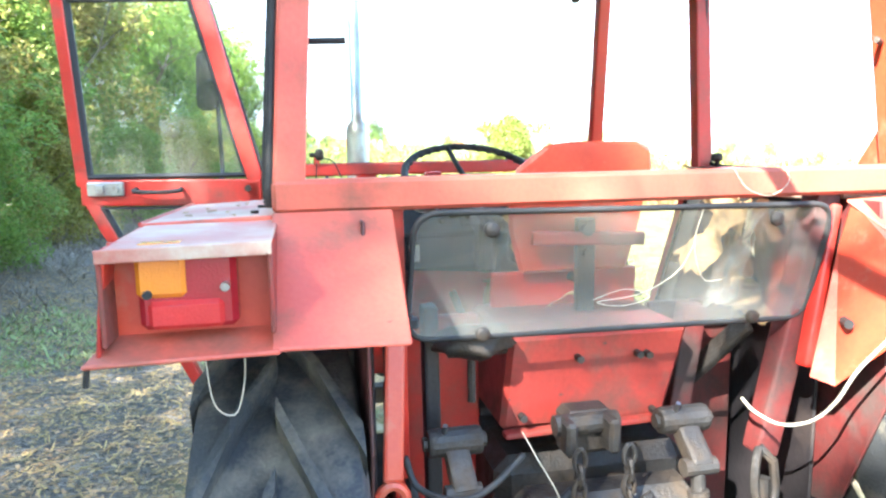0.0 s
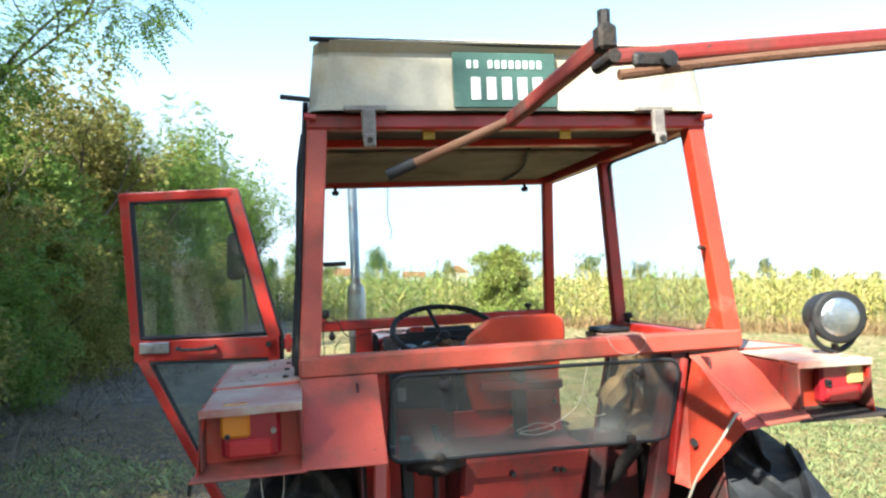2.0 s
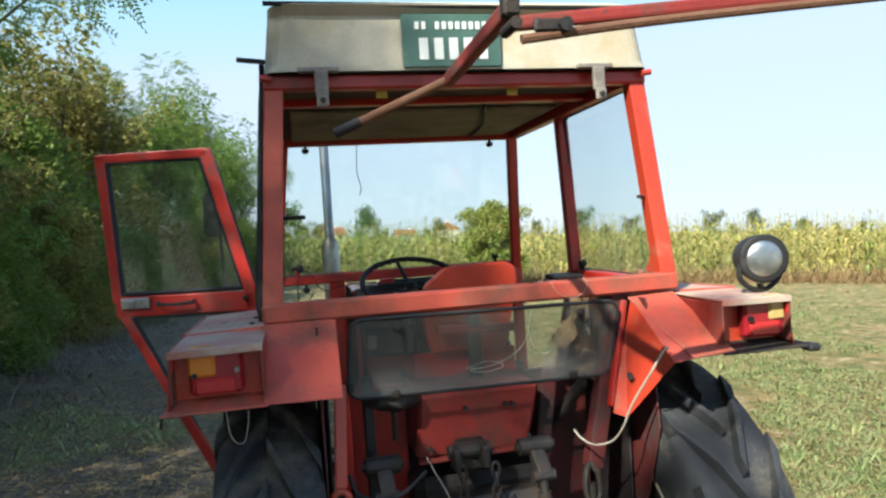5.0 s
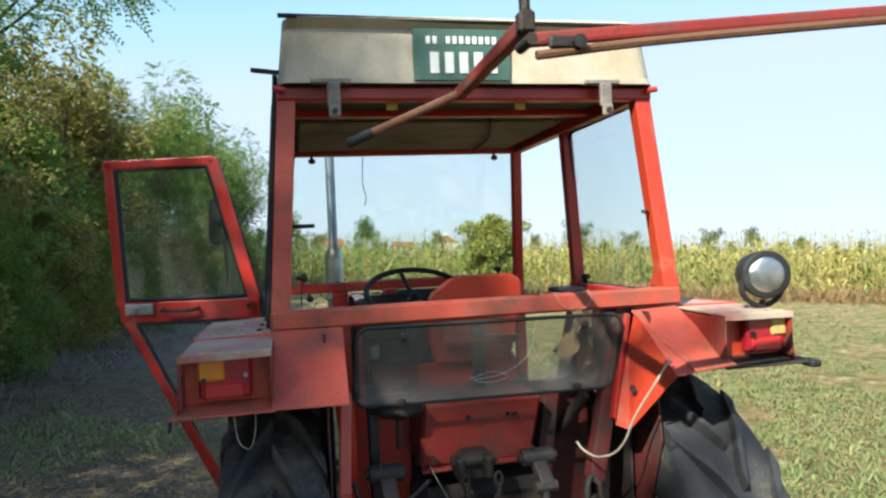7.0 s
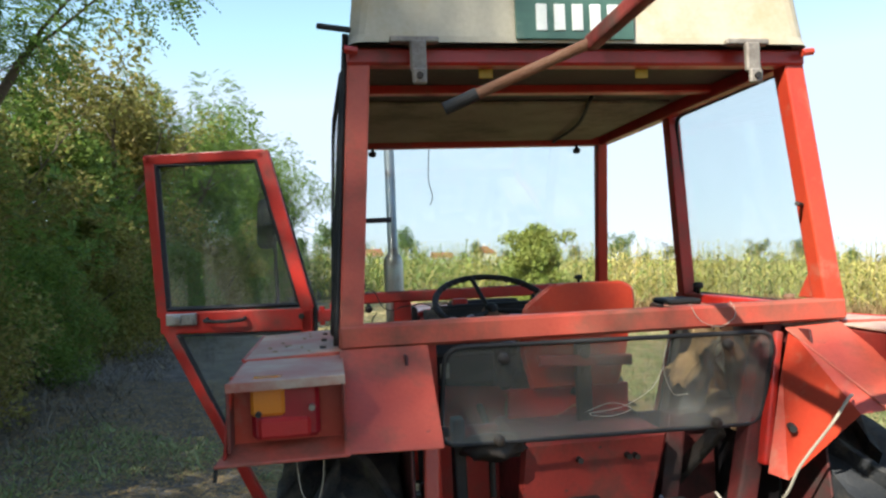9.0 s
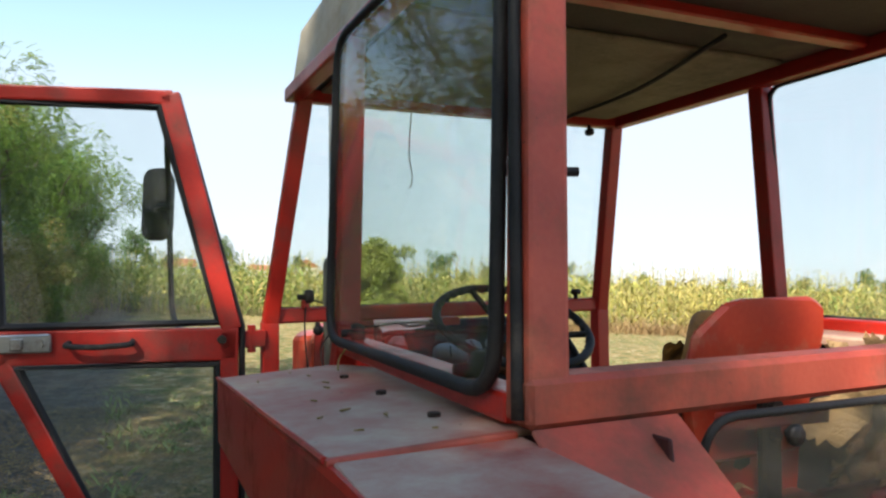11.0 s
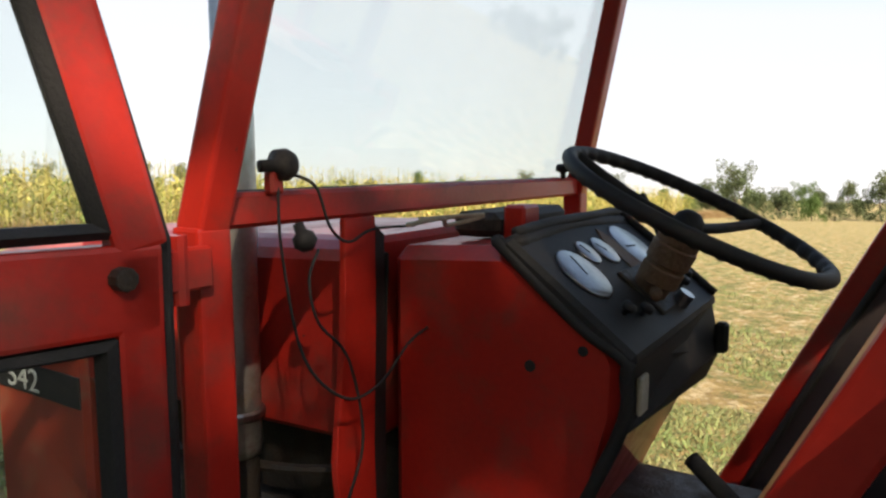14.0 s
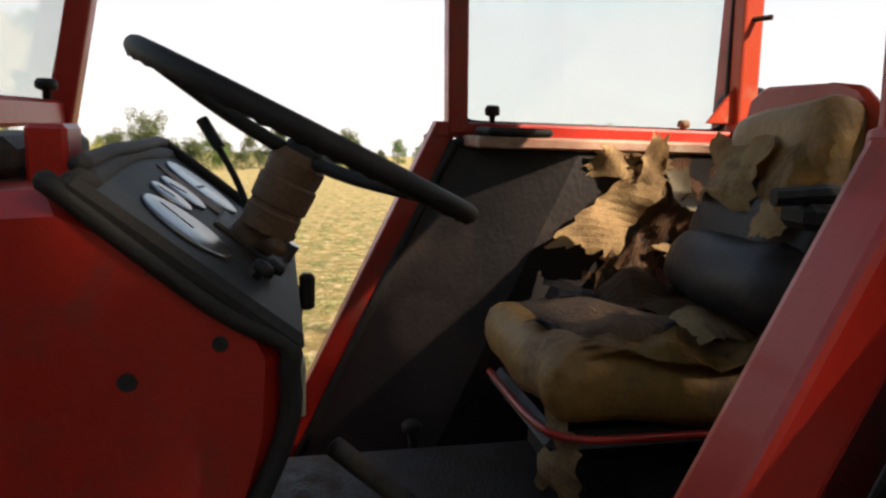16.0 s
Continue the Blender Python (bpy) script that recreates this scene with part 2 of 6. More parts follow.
M_MIRROR = material("mirror_glass", (0.8, 0.8, 0.8), (0.7, 0.7, 0.7), 0.04, metal=1.0, bump=0)


# ---- mesh helpers ----
def part(name, bm, mat, parent=None, label="", smooth=False, mats=None):
    me = bpy.data.meshes.new(name)
    bmesh.ops.recalc_face_normals(bm, faces=bm.faces)
    bm.to_mesh(me)
    bm.free()
    for m in (mats or [mat]):
        me.materials.append(m)
    if smooth:
        for p in me.polygons:
            p.use_smooth = True
    ob = new(name, me)
    ob.parent = parent
    if label:
        ob["label"] = label
    return ob


def bevelled(bm, w, seg=1):
    if w:
        bmesh.ops.bevel(bm, geom=list(bm.edges), offset=w, segments=seg, profile=0.6, affect="EDGES", clamp_overlap=True)
    return bm


def box(lo, hi, bevel=0.004, m=None):
    bm = bmesh.new()
    lo, hi = Vector(lo), Vector(hi)
    c, s = (lo + hi) / 2, hi - lo
    bmesh.ops.create_cube(bm, size=1, matrix=Matrix.Translation(c) @ Matrix.Diagonal((abs(s.x), abs(s.y), abs(s.z), 1)))
    bevelled(bm, bevel)
    if m:
        bm.transform(m)
    return bm


def join(*bms):
    out = bmesh.new()
    for b in bms:
        me = bpy.data.meshes.new("tmp")
        b.to_mesh(me)
        out.from_mesh(me)
        bpy.data.meshes.remove(me)
        b.free()
    return out


def beam(p0, p1, w, d, side=(0, 1, 0), bevel=0.006):
    """A square tube from p0 to p1: w along `side`, d across it."""
    p0, p1 = Vector(p0), Vector(p1)
    z = (p1 - p0).normalized()
    y = (Vector(side) - z * Vector(side).dot(z)).normalized()
    x = y.cross(z)
    bm = bmesh.new()
    m = Matrix((x, y, z)).transposed().to_4x4()
    m.translation = (p0 + p1) / 2
    bmesh.ops.create_cube(bm, size=1, matrix=m @ Matrix.Diagonal((d, w, (p1 - p0).length, 1)))
    return bevelled(bm, bevel, 2)


def cyl(p0, p1, r, r2=None, seg=20, bevel=0.0):
    p0, p1 = Vector(p0), Vector(p1)
    bm = bmesh.new()
    m = (p1 - p0).to_track_quat("Z", "Y").to_matrix().to_4x4()
    m.translation = (p0 + p1) / 2
    bmesh.ops.create_cone(bm, cap_ends=True, segments=seg, radius1=r, radius2=r if r2 is None else r2, depth=(p1 - p0).length, matrix=m)
    if bevel:
        bmesh.ops.bevel(bm, geom=[e for e in bm.edges if len(e.link_faces) == 2 and any(len(f.verts) > 4 for f in e.link_faces)], offset=bevel, segments=2, profile=0.6, affect="EDGES")
    return bm


def curve_points(pts, steps=8):
    pts = [Vector(p) for p in pts]
    if len(pts) < 3:
        return pts
    out = []
    ext = [pts[0] * 2 - pts[1]] + pts + [pts[-1] * 2 - pts[-2]]
    for i in range(1, len(ext) - 2):
        a, b, c, d = ext[i - 1:i + 3]
        for k in range(steps):
            t = k / steps
            out.append(0.5 * ((2 * b) + (c - a) * t + (2 * a - 5 * b + 4 * c - d) * t * t + (3 * b - a - 3 * c + d) * t ** 3))
    return out + [pts[-1]]


def tube(pts, r, seg=8, steps=8, closed=False, smooth_path=True):
    pts = curve_points(pts, steps) if smooth_path else [Vector(p) for p in pts]
    bm = bmesh.new()
    rings = []
    n = len(pts)
    up = None
    for i, p in enumerate(pts):
        t = (pts[(i + 1) % n] - pts[i - 1]) if closed else (pts[min(i + 1, n - 1)] - pts[max(i - 1, 0)])
        t.normalize()
        if up is None:
            up = t.orthogonal().normalized()
        up = (up - t * up.dot(t)).normalized()
        s = t.cross(up)
        rings.append([bm.verts.new(p + (up * math.cos(a) + s * math.sin(a)) * r) for a in (2 * math.pi * k / seg for k in range(seg))])
    for i in range(n if closed else n - 1):
        a, b = rings[i], rings[(i + 1) % n]
        for k in range(seg):
            bm.faces.new((a[k], a[(k + 1) % seg], b[(k + 1) % seg], b[k]))
    if not closed:
        bm.faces.new(rings[0])
        bm.faces.new(rings[-1])
    return bm


def plate(pts, thick, bevel=0.003):
    """A flat (or nearly flat) sheet through the points, with a thickness along `thick`."""
    bm = bmesh.new()
    t = Vector(thick)
    a = [bm.verts.new(Vector(p)) for p in pts]
    b = [bm.verts.new(Vector(p) + t) for p in pts]
    n = len(pts)
    bm.faces.new(a)
    bm.faces.new(b[::-1])
    for i in range(n):
        bm.faces.new((a[i], a[(i + 1) % n], b[(i + 1) % n], b[i]))
    return bevelled(bm, bevel)


def lathe(profile, m, seg=32):
    """Profile of (radius, height) pairs, turned round z, then placed by m."""
    bm = bmesh.new()
    rings = [[bm.verts.new((r * math.cos(2 * math.pi * k / seg), r * math.sin(2 * math.pi * k / seg), z)) for k in range(seg)] for r, z in profile]
    for a, b in zip(rings, rings[1:]):
        for k in range(seg):
            bm.faces.new((a[k], a[(k + 1) % seg], b[(k + 1) % seg], b[k]))
    if profile[0][0] > 1e-4:
        bm.faces.new(rings[0][::-1])
    if profile[-1][0] > 1e-4:
        bm.faces.new(rings[-1])
    bmesh.ops.remove_doubles(bm, verts=bm.verts, dist=1e-5)
    bm.transform(m)
    return bm


def rounded(w, h, r, seg=5):
    """Corner-rounded rectangle round the origin, as (u, v) pairs."""
    out = []
    for cx, cy, a0 in ((w / 2 - r, h / 2 - r, 0), (-w / 2 + r, h / 2 - r, 90), (-w / 2 + r, -h / 2 + r, 180), (w / 2 - r, -h / 2 + r, 270)):
        out += [(cx + r * math.cos(radians(a0 + 90 * k / seg)), cy + r * math.sin(radians(a0 + 90 * k / seg))) for k in range(seg + 1)]
    return out


def knob(p, axis, r=0.018, h=0.035, parent=None, name="knob", mat=None):
    m = Vector(axis).to_track_quat("Z", "Y").to_matrix().to_4x4()
    m.translation = Vector(p)
    return part(name, lathe([(0.0, 0), (r * 0.4, 0), (r * 0.4, h * 0.4), (r, h * 0.5), (r * 1.05, h * 0.8), (r * 0.8, h), (0.0, h * 1.02)], m, 14), mat or M_BLACK, parent, "", True)


def sheet(corners, nu, nv, bend, seed, thick=0.004, ragged=0.0):
    """A crumpled sheet of cloth between four corners."""
    rnd = random.Random(seed)
    off = Vector((rnd.random() * 50, rnd.random() * 50, rnd.random() * 50))
    a, b, c, d = (Vector(p) for p in corners)
    nrm = (b - a).cross(d - a).normalized()
    bm = bmesh.new()
    g = []
    for i in range(nu + 1):
        row = []
        for j in range(nv + 1):
            u, v = i / nu, j / nv
            p = (a * (1 - u) + b * u) * (1 - v) + (d * (1 - u) + c * u) * v
            e = 1.0 + 0.12 * noise.noise(off + Vector((u * 5, v * 5, 0)))
            q = (a + b + c + d) / 4
            p = q + (p - q) * e
            if ragged and (i in (0, nu) or j in (0, nv)):
                p += (q - p) * rnd.uniform(-0.15, ragged)
            p += nrm * bend * (noise.noise(off + p * 9) + 0.5 * noise.noise(off + p * 23))
            row.append(bm.verts.new(p))
        g.append(row)
    for i in range(nu):
        for j in range(nv):
            bm.faces.new((g[i][j], g[i + 1][j], g[i + 1][j + 1], g[i][j + 1]))
    bmesh.ops.solidify(bm, geom=list(bm.faces), thickness=thick)
    return bm


# ---- ground ----
def ground_height(x, y):
    return 0.05 * noise.noise(Vector((x * 0.25, y * 0.25, 0))) + 0.02 * noise.noise(Vector((x * 1.3, y * 1.3, 4))) - 0.03 * math.exp(-((x + 0.9) / 0.5) ** 2) if abs(x) + abs(y) < 60 else 0.0


def build_ground():
    """One sheet: fine near the tractor, wide rings to the horizon."""
    bm = bmesh.new()
    cuts = sorted({*[round(-14 + 0.35 * i, 2) for i in range(101)], *[s * v for s in (-1, 1) for v in (26, 34, 45, 60, 90, 150, 300, 700, 1500, 3000)]})
    xs = [c for c in cuts if c > -3500]
    ys = [c + 8 for c in cuts]
    g = []
    for x in xs:
        g.append([bm.verts.new((x, y, ground_height(x, y) * max(0, 1 - max(abs(x), abs(y - 8)) / 26) if max(abs(x), abs(y - 8)) < 26 else 0)) for y in ys])
    for i in range(len(xs) - 1):
        for j in range(len(ys) - 1):
            bm.faces.new((g[i][j], g[i + 1][j], g[i + 1][j + 1], g[i][j + 1]))
    m = bpy.data.materials.new("field_soil")
    m.use_nodes = True
    n, link = m.node_tree.nodes, m.node_tree.links.new
    b = n["Principled BSDF"]
    co = n.new("ShaderNodeTexCoord")

    def nz(scale, detail=8, rough=0.6):
        t = n.new("ShaderNodeTexNoise")
        t.inputs["Scale"].default_value, t.inputs["Detail"].default_value, t.inputs["Roughness"].default_value = scale, detail, rough
        link(co.outputs["Object"], t.inputs["Vector"])
        return t.outputs["Fac"]

    def rng(v, a, c):
        r = n.new("ShaderNodeMapRange")
        r.inputs["From Min"].default_value, r.inputs["From Max"].default_value = a, c
        link(v, r.inputs["Value"])
        return r.outputs["Result"]

    def blend(f, a, c):
        x = n.new("ShaderNodeMix")
        x.data_type = "RGBA"
        link(f, x.inputs["Factor"])
        for s, v in (("A", a), ("B", c)):
            if isinstance(v, tuple):
                x.inputs[s].default_value = (*v, 1)
            else:
                link(v, x.inputs[s])
        return x.outputs["Result"]

    straw = blend(rng(nz(9), 0.4, 0.62), (0.25, 0.175, 0.075), (0.47, 0.35, 0.14))
    fine = blend(rng(nz(60, 4), 0.42, 0.6), straw, (0.33, 0.24, 0.105))
    green = blend(rng(nz(30, 6), 0.42, 0.58), (0.11, 0.14, 0.045), (0.24, 0.23, 0.09))
    pale = blend(rng(nz(5.5, 9, 0.7), 0.5, 0.58), fine, (0.58, 0.47, 0.28))
    soil = blend(rng(nz(2.6, 10, 0.7), 0.47, 0.57), pale, green)
    track = blend(rng(nz(3.2, 8, 0.7), 0.42, 0.6), blend(rng(nz(26, 9, 0.75), 0.4, 0.6), (0.085, 0.077, 0.068), (0.36, 0.315, 0.26)), (0.14, 0.122, 0.104))
    sep = n.new("ShaderNodeSeparateXYZ")
    link(co.outputs["Object"], sep.inputs[0])
    wob = n.new("ShaderNodeMath")
    wob.operation = "MULTIPLY_ADD"
    link(nz(0.7, 3), wob.inputs[0])
    wob.inputs[1].default_value = -2.2
    link(sep.outputs["X"], wob.inputs[2])
    col = blend(rng(wob.outputs[0], -1.9, -2.5), soil, track)
    link(col, b.inputs["Base Color"])
    b.inputs["Roughness"].default_value = 0.95
    b.inputs["Specular IOR Level"].default_value = 0.15
    bp = n.new("ShaderNodeBump")
    bp.inputs["Strength"].default_value, bp.inputs["Distance"].default_value = 1.0, 0.08
    link(nz(17, 10, 0.75), bp.inputs["Height"])
    link(bp.outputs["Normal"], b.inputs["Normal"])
    return tagged(part("ground", bm, m, None, "", True), "dry stubble field and worn track with straw and green weeds", "ground", kind="structure")


ground = build_ground()

# ---- vegetation ----
M_LEAF = material("hedge_leaves", (0.13, 0.24, 0.045), (0.2, 0.26, 0.06), 0.5, scale=0.6, fine=8, bump=0, random_by="island", translucent=0.5, spec=0.35)
M_LEAF2 = material("dry_tinged_leaves", (0.22, 0.25, 0.06), (0.3, 0.24, 0.08), 0.55, scale=0.7, fine=9, bump=0, random_by="island", translucent=0.5, spec=0.3)
M_DARKLEAF = material("dark_tree_leaves", (0.08, 0.15, 0.04), (0.12, 0.18, 0.05), 0.55, scale=0.5, fine=8, bump=0, random_by="island", translucent=0.3, spec=0.3)
M_FARLEAF = material("far_tree_leaves", (0.085, 0.12, 0.055), (0.12, 0.14, 0.065), 0.7, scale=0.3, fine=5, bump=0, random_by="island", translucent=0.25, spec=0.2)
M_BUSH = material("yellow_green_leaves", (0.3, 0.36, 0.08), (0.38, 0.38, 0.11), 0.55, scale=0.9, fine=9, bump=0, random_by="island", translucent=0.4, spec=0.3)
M_BARK = material("bark", (0.13, 0.1, 0.075), (0.07, 0.055, 0.045), 0.9, scale=8, fine=60, bump=0.8)
M_CORN = material("drying_corn_leaves", (0.58, 0.48, 0.17), (0.4, 0.38, 0.1), 0.6, scale=0.35, fine=5, bump=0, random_by="island", translucent=0.4, spec=0.3)
M_GREENCORN = material("green_corn_leaves", (0.2, 0.27, 0.07), (0.31, 0.35, 0.1), 0.55, scale=0.35, fine=5, bump=0, random_by="island", translucent=0.4, spec=0.3)
M_GRASS = material("weeds", (0.2, 0.27, 0.09), (0.33, 0.33, 0.15), 0.65, scale=0.8, fine=8, bump=0, random_by="island", translucent=0.35, spec=0.25)
M_STRAW = material("dry_straw", (0.42, 0.3, 0.12), (0.3, 0.21, 0.085), 0.8, scale=2, fine=20, bump=0, random_by="island", translucent=0.2, spec=0.2)
M_DRYGREY = material("grey_dry_grass", (0.22, 0.185, 0.13), (0.15, 0.13, 0.1), 0.8, scale=1, fine=20, bump=0, random_by="island", translucent=0.2, spec=0.2)
M_BROWNWEED = material("brown_dry_weeds", (0.3, 0.19, 0.09), (0.38, 0.27, 0.13), 0.8, scale=1, fine=20, bump=0, random_by="island", translucent=0.25, spec=0.2)


def leaf_cloud(rnd, clumps, leaves, size, spread):
    """Verts and faces of many bent leaves, in sprays round the clump centres."""
    vs, fs = [], []
    for c, r in clumps:
        for _ in range(int(leaves * (r / spread) ** 2)):
            d = Vector((rnd.gauss(0, 1), rnd.gauss(0, 1), rnd.gauss(0, 0.85))).normalized()
            p = c + d * r * (0.35 + 0.65 * rnd.random() ** 0.45)
            s = size * rnd.uniform(0.6, 1.4)
            u = (Vector((rnd.gauss(0, 1), rnd.gauss(0, 1), rnd.gauss(-0.3, 0.7)))).normalized()
            v = u.cross(Vector((rnd.gauss(0, 0.6), rnd.gauss(0, 0.6), 1))).normalized()
            k = len(vs)
            nrm = u.cross(v)
            vs += [p, p + u * s * 0.55 + v * s * 0.3 + nrm * s * 0.08, p + u * s * 1.15 - nrm * s * 0.1, p + u * s * 0.55 - v * s * 0.3 + nrm * s * 0.08]
            fs.append((k, k + 1, k + 2, k + 3))
    return vs, fs


def frond_cloud(rnd, clumps, fronds, size, spread):
    """Feathered leaves: pairs of small leaflets along a drooping stalk."""
    vs, fs = [], []
    for c, r in clumps:
        for _ in range(int(fronds * (r / spread) ** 2)):
            d = Vector((rnd.gauss(0, 1), rnd.gauss(0, 1), rnd.gauss(0, 0.85))).normalized()
            p = c + d * r * (0.3 + 0.7 * rnd.random() ** 0.45)
            u = (d * 0.8 + Vector((rnd.gauss(0, 0.7), rnd.gauss(0, 0.7), rnd.gauss(-0.1, 0.4)))).normalized()
            v = u.cross(Vector((rnd.gauss(0, 0.35), rnd.gauss(0, 0.35), 1))).normalized()
            nrm = v.cross(u)
            l, s = size * rnd.uniform(1.6, 2.8), size * rnd.uniform(0.45, 0.7)
            for i in range(6):
                t = (i + 1) / 6
                q = p + u * l * t - Vector((0, 0, 0.25 * l * t * t))
                for sd in (-1, 1):
                    e = (v * sd + u * 0.45).normalized() * s * (1.1 - 0.5 * t)
                    w = u * s * 0.26
                    k = len(vs)
                    vs += [q, q + e * 0.5 + w + nrm * s * 0.05, q + e - nrm * s * 0.12, q + e * 0.5 - w + nrm * s * 0.05]
                    fs.append((k, k + 1, k + 2, k + 3))
    return vs, fs


def tree_meshes(name, seed, height, width, leaves, size, low=0.15, clumps=34, feathered=False):
    rnd = random.Random(seed)
    trunk = bmesh.new()
    tops = []

    def limb(p, d, length, r, depth):
        n = 4
        pts, rad = [p], [r]
        for i in range(n):
            d = (d + Vector((rnd.gauss(0, 0.16), rnd.gauss(0, 0.16), rnd.gauss(0.05, 0.1)))).normalized()
            p = p + d * length / n
            pts.append(p)
            rad.append(r * (1 - 0.65 * (i + 1) / n))
            if depth < 2 and i >= 1:
                for _ in range(2):
                    a = rnd.uniform(0, 2 * math.pi)
                    limb(p, (d * 0.5 + Vector((math.cos(a), math.sin(a), rnd.uniform(0.1, 0.6)))).normalized(), length * rnd.uniform(0.4, 0.65), rad[-1] * 0.6, depth + 1)
        tops.append(p)
        rings = []
        for q, rr in zip(pts, rad):
            rings.append([trunk.verts.new(q + Vector((math.cos(a), math.sin(a), 0)) * rr) for a in (k * math.pi / 3 for k in range(6))])
        for a, b in zip(rings, rings[1:]):
            for k in range(6):
                trunk.faces.new((a[k], a[(k + 1) % 6], b[(k + 1) % 6], b[k]))

    limb(Vector((0, 0, -0.1)), Vector((0, 0, 1)), height * 0.75, height * 0.022 + 0.02, 0)
    cl = []
    for i in range(clumps):
        f = rnd.random()
        z = height * (low + (1 - low) * f)
        w = width * 0.5 * math.sin(math.pi * min(1, 0.18 + 0.82 * f) ** 0.8) ** 0.6 * rnd.uniform(0.35, 1.0)
        a = rnd.uniform(0, 2 * math.pi)
        cl.append((Vector((math.cos(a) * w, math.sin(a) * w, z)), rnd.uniform(0.11, 0.22) * width))
    for t in tops[::2]:
        cl.append((t, rnd.uniform(0.1, 0.18) * width))
    vs, fs = (frond_cloud if feathered else leaf_cloud)(rnd, cl, leaves / len(cl), size, 0.165 * width)
    crown = bpy.data.meshes.new(name + "_crown")
    crown.from_pydata([tuple(v) for v in vs], [], fs)
    tm = bpy.data.meshes.new(name + "_trunk")
    trunk.to_mesh(tm)
    trunk.free()
    for p in tm.polygons:
        p.use_smooth = True
    tm.materials.append(M_BARK)
    return tm, crown


def tree_mesh_set(name, mats, seed, **kw):
    tm, crown = tree_meshes(name, seed, **kw)
    out = []
    for m in mats:
        c = crown.copy()
        c.materials.append(m)
        out.append((tm, c))
    return out


def plant_tree(name, meshes, x, y, s, turn, label, category, group="", z=0.0, squash=1.0):
    e = new(name)
    e.matrix_world = Matrix.Translation((x, y, z)) @ Matrix.Rotation(turn, 4, "Z") @ Matrix.Diagonal((s, s, s * squash, 1))
    t, c = new("trunk", meshes[0]), new("crown", meshes[1])
    t.parent = c.parent = e
    return tagged(e, label, category, group)


hedge_sets = tree_mesh_set("hedge_a", (M_LEAF, M_LEAF2), 11, height=5.5, width=4.2, leaves=30000, size=0.12, low=0.03, clumps=60)
hedge_sets += tree_mesh_set("hedge_b", (M_LEAF, M_DARKLEAF), 12, height=6.5, width=4.4, leaves=8500, size=0.13, low=0.03, clumps=64, feathered=True)
hedge_sets += tree_mesh_set("hedge_c", (M_LEAF, M_LEAF2), 13, height=4.2, width=3.8, leaves=26000, size=0.1, low=0.02, clumps=54)
rnd = random.Random(5)
HEDGE = [(-6.6, 2.4), (-6.1, 4.8), (-6.0, 7.6), (-5.8, 10.4), (-5.5, 13.2), (-5.2, 16.0), (-5.0, 19.0), (-4.7, 22.2), (-4.5, 25.6), (-4.2, 29.5), (-4.0, 34.0), (-3.9, 39.0), (-3.8, 45.0)]
KINDS = [4, 1, 2, 5, 0, 1, 2, 3, 0, 2, 3, 2, 3]
for i, (hx, hy) in enumerate(HEDGE):
    k = KINDS[i]
    lab = "dense green hedge tree reaching to the ground" if k in (0, 2, 4) else ("hedge tree with yellowing leaves" if k in (1, 5) else "tall dark green hedge tree")
    plant_tree("hedge_tree", hedge_sets[k], hx + rnd.uniform(-0.3, 0.3) - (0.9 if hy > 8 else 0.0), hy, rnd.uniform(0.92, 1.08) * (0.9 if 8 < hy < 24 else 1.0), rnd.uniform(0, 6.28), lab, "tree", "hedge along the track")
    if hy < 30:
        kk = 4 + (i % 2)
        plant_tree("hedge_shrub", hedge_sets[kk], hx + 1.3 + rnd.uniform(-0.3, 0.2), hy + 1.4, rnd.uniform(0.42, 0.6), rnd.uniform(0, 6.28), "low leafy shrub in front of the hedge", "shrub", "hedge along the track")

tall_set = tree_mesh_set("tall", (M_LEAF,), 17, height=9.0, width=6.0, leaves=5700, size=0.17, low=0.15, clumps=56, feathered=True)[0]
for i, (hx, hy) in enumerate(((-7.25, -2.45), (-7.95, -5.95), (-7.75, -9.35), (-8.35, -13.35), (-8.15, -17.15))):
    plant_tree("tall_tree", tall_set, hx, hy, (1.0, 1.06, 1.0, 1.06, 1.0)[i], i * 2.1, "tall airy tree shading the track", "tree", "hedge along the track")
far_sets = tree_mesh_set("far_a", (M_FARLEAF, M_DARKLEAF), 21, height=7, width=6, leaves=5200, size=0.3, low=0.08, clumps=30)
far_sets += tree_mesh_set("far_b", (M_FARLEAF, M_DARKLEAF), 22, height=5, width=6.5, leaves=5000, size=0.3, low=0.05, clumps=28)
bush_set = tree_mesh_set("bush", (M_BUSH,), 31, height=2.7, width=1.9, leaves=20000, size=0.1, low=0.03, clumps=60)[0]
plant_tree("field_bush", bush_set, 6.2, 21.5, 1.0, 0.4, "yellow-green bush at the edge of the corn", "bush")
rnd = random.Random(8)
for i in range(78):
    az = radians(-6 + 128 * (i + rnd.uniform(-0.4, 0.4)) / 78)
    dist = rnd.uniform(170, 260) if i < 50 else rnd.uniform(110, 190)
    if rnd.random() < 0.22:
        continue
    plant_tree("far_tree", far_sets[rnd.choice((0, 1, 2, 2, 3))], math.sin(az) * dist, math.cos(az) * dist, rnd.uniform(0.45, 0.95), rnd.uniform(0, 6.28), "distant hazy green tree on the horizon", "tree", "trees on the horizon")
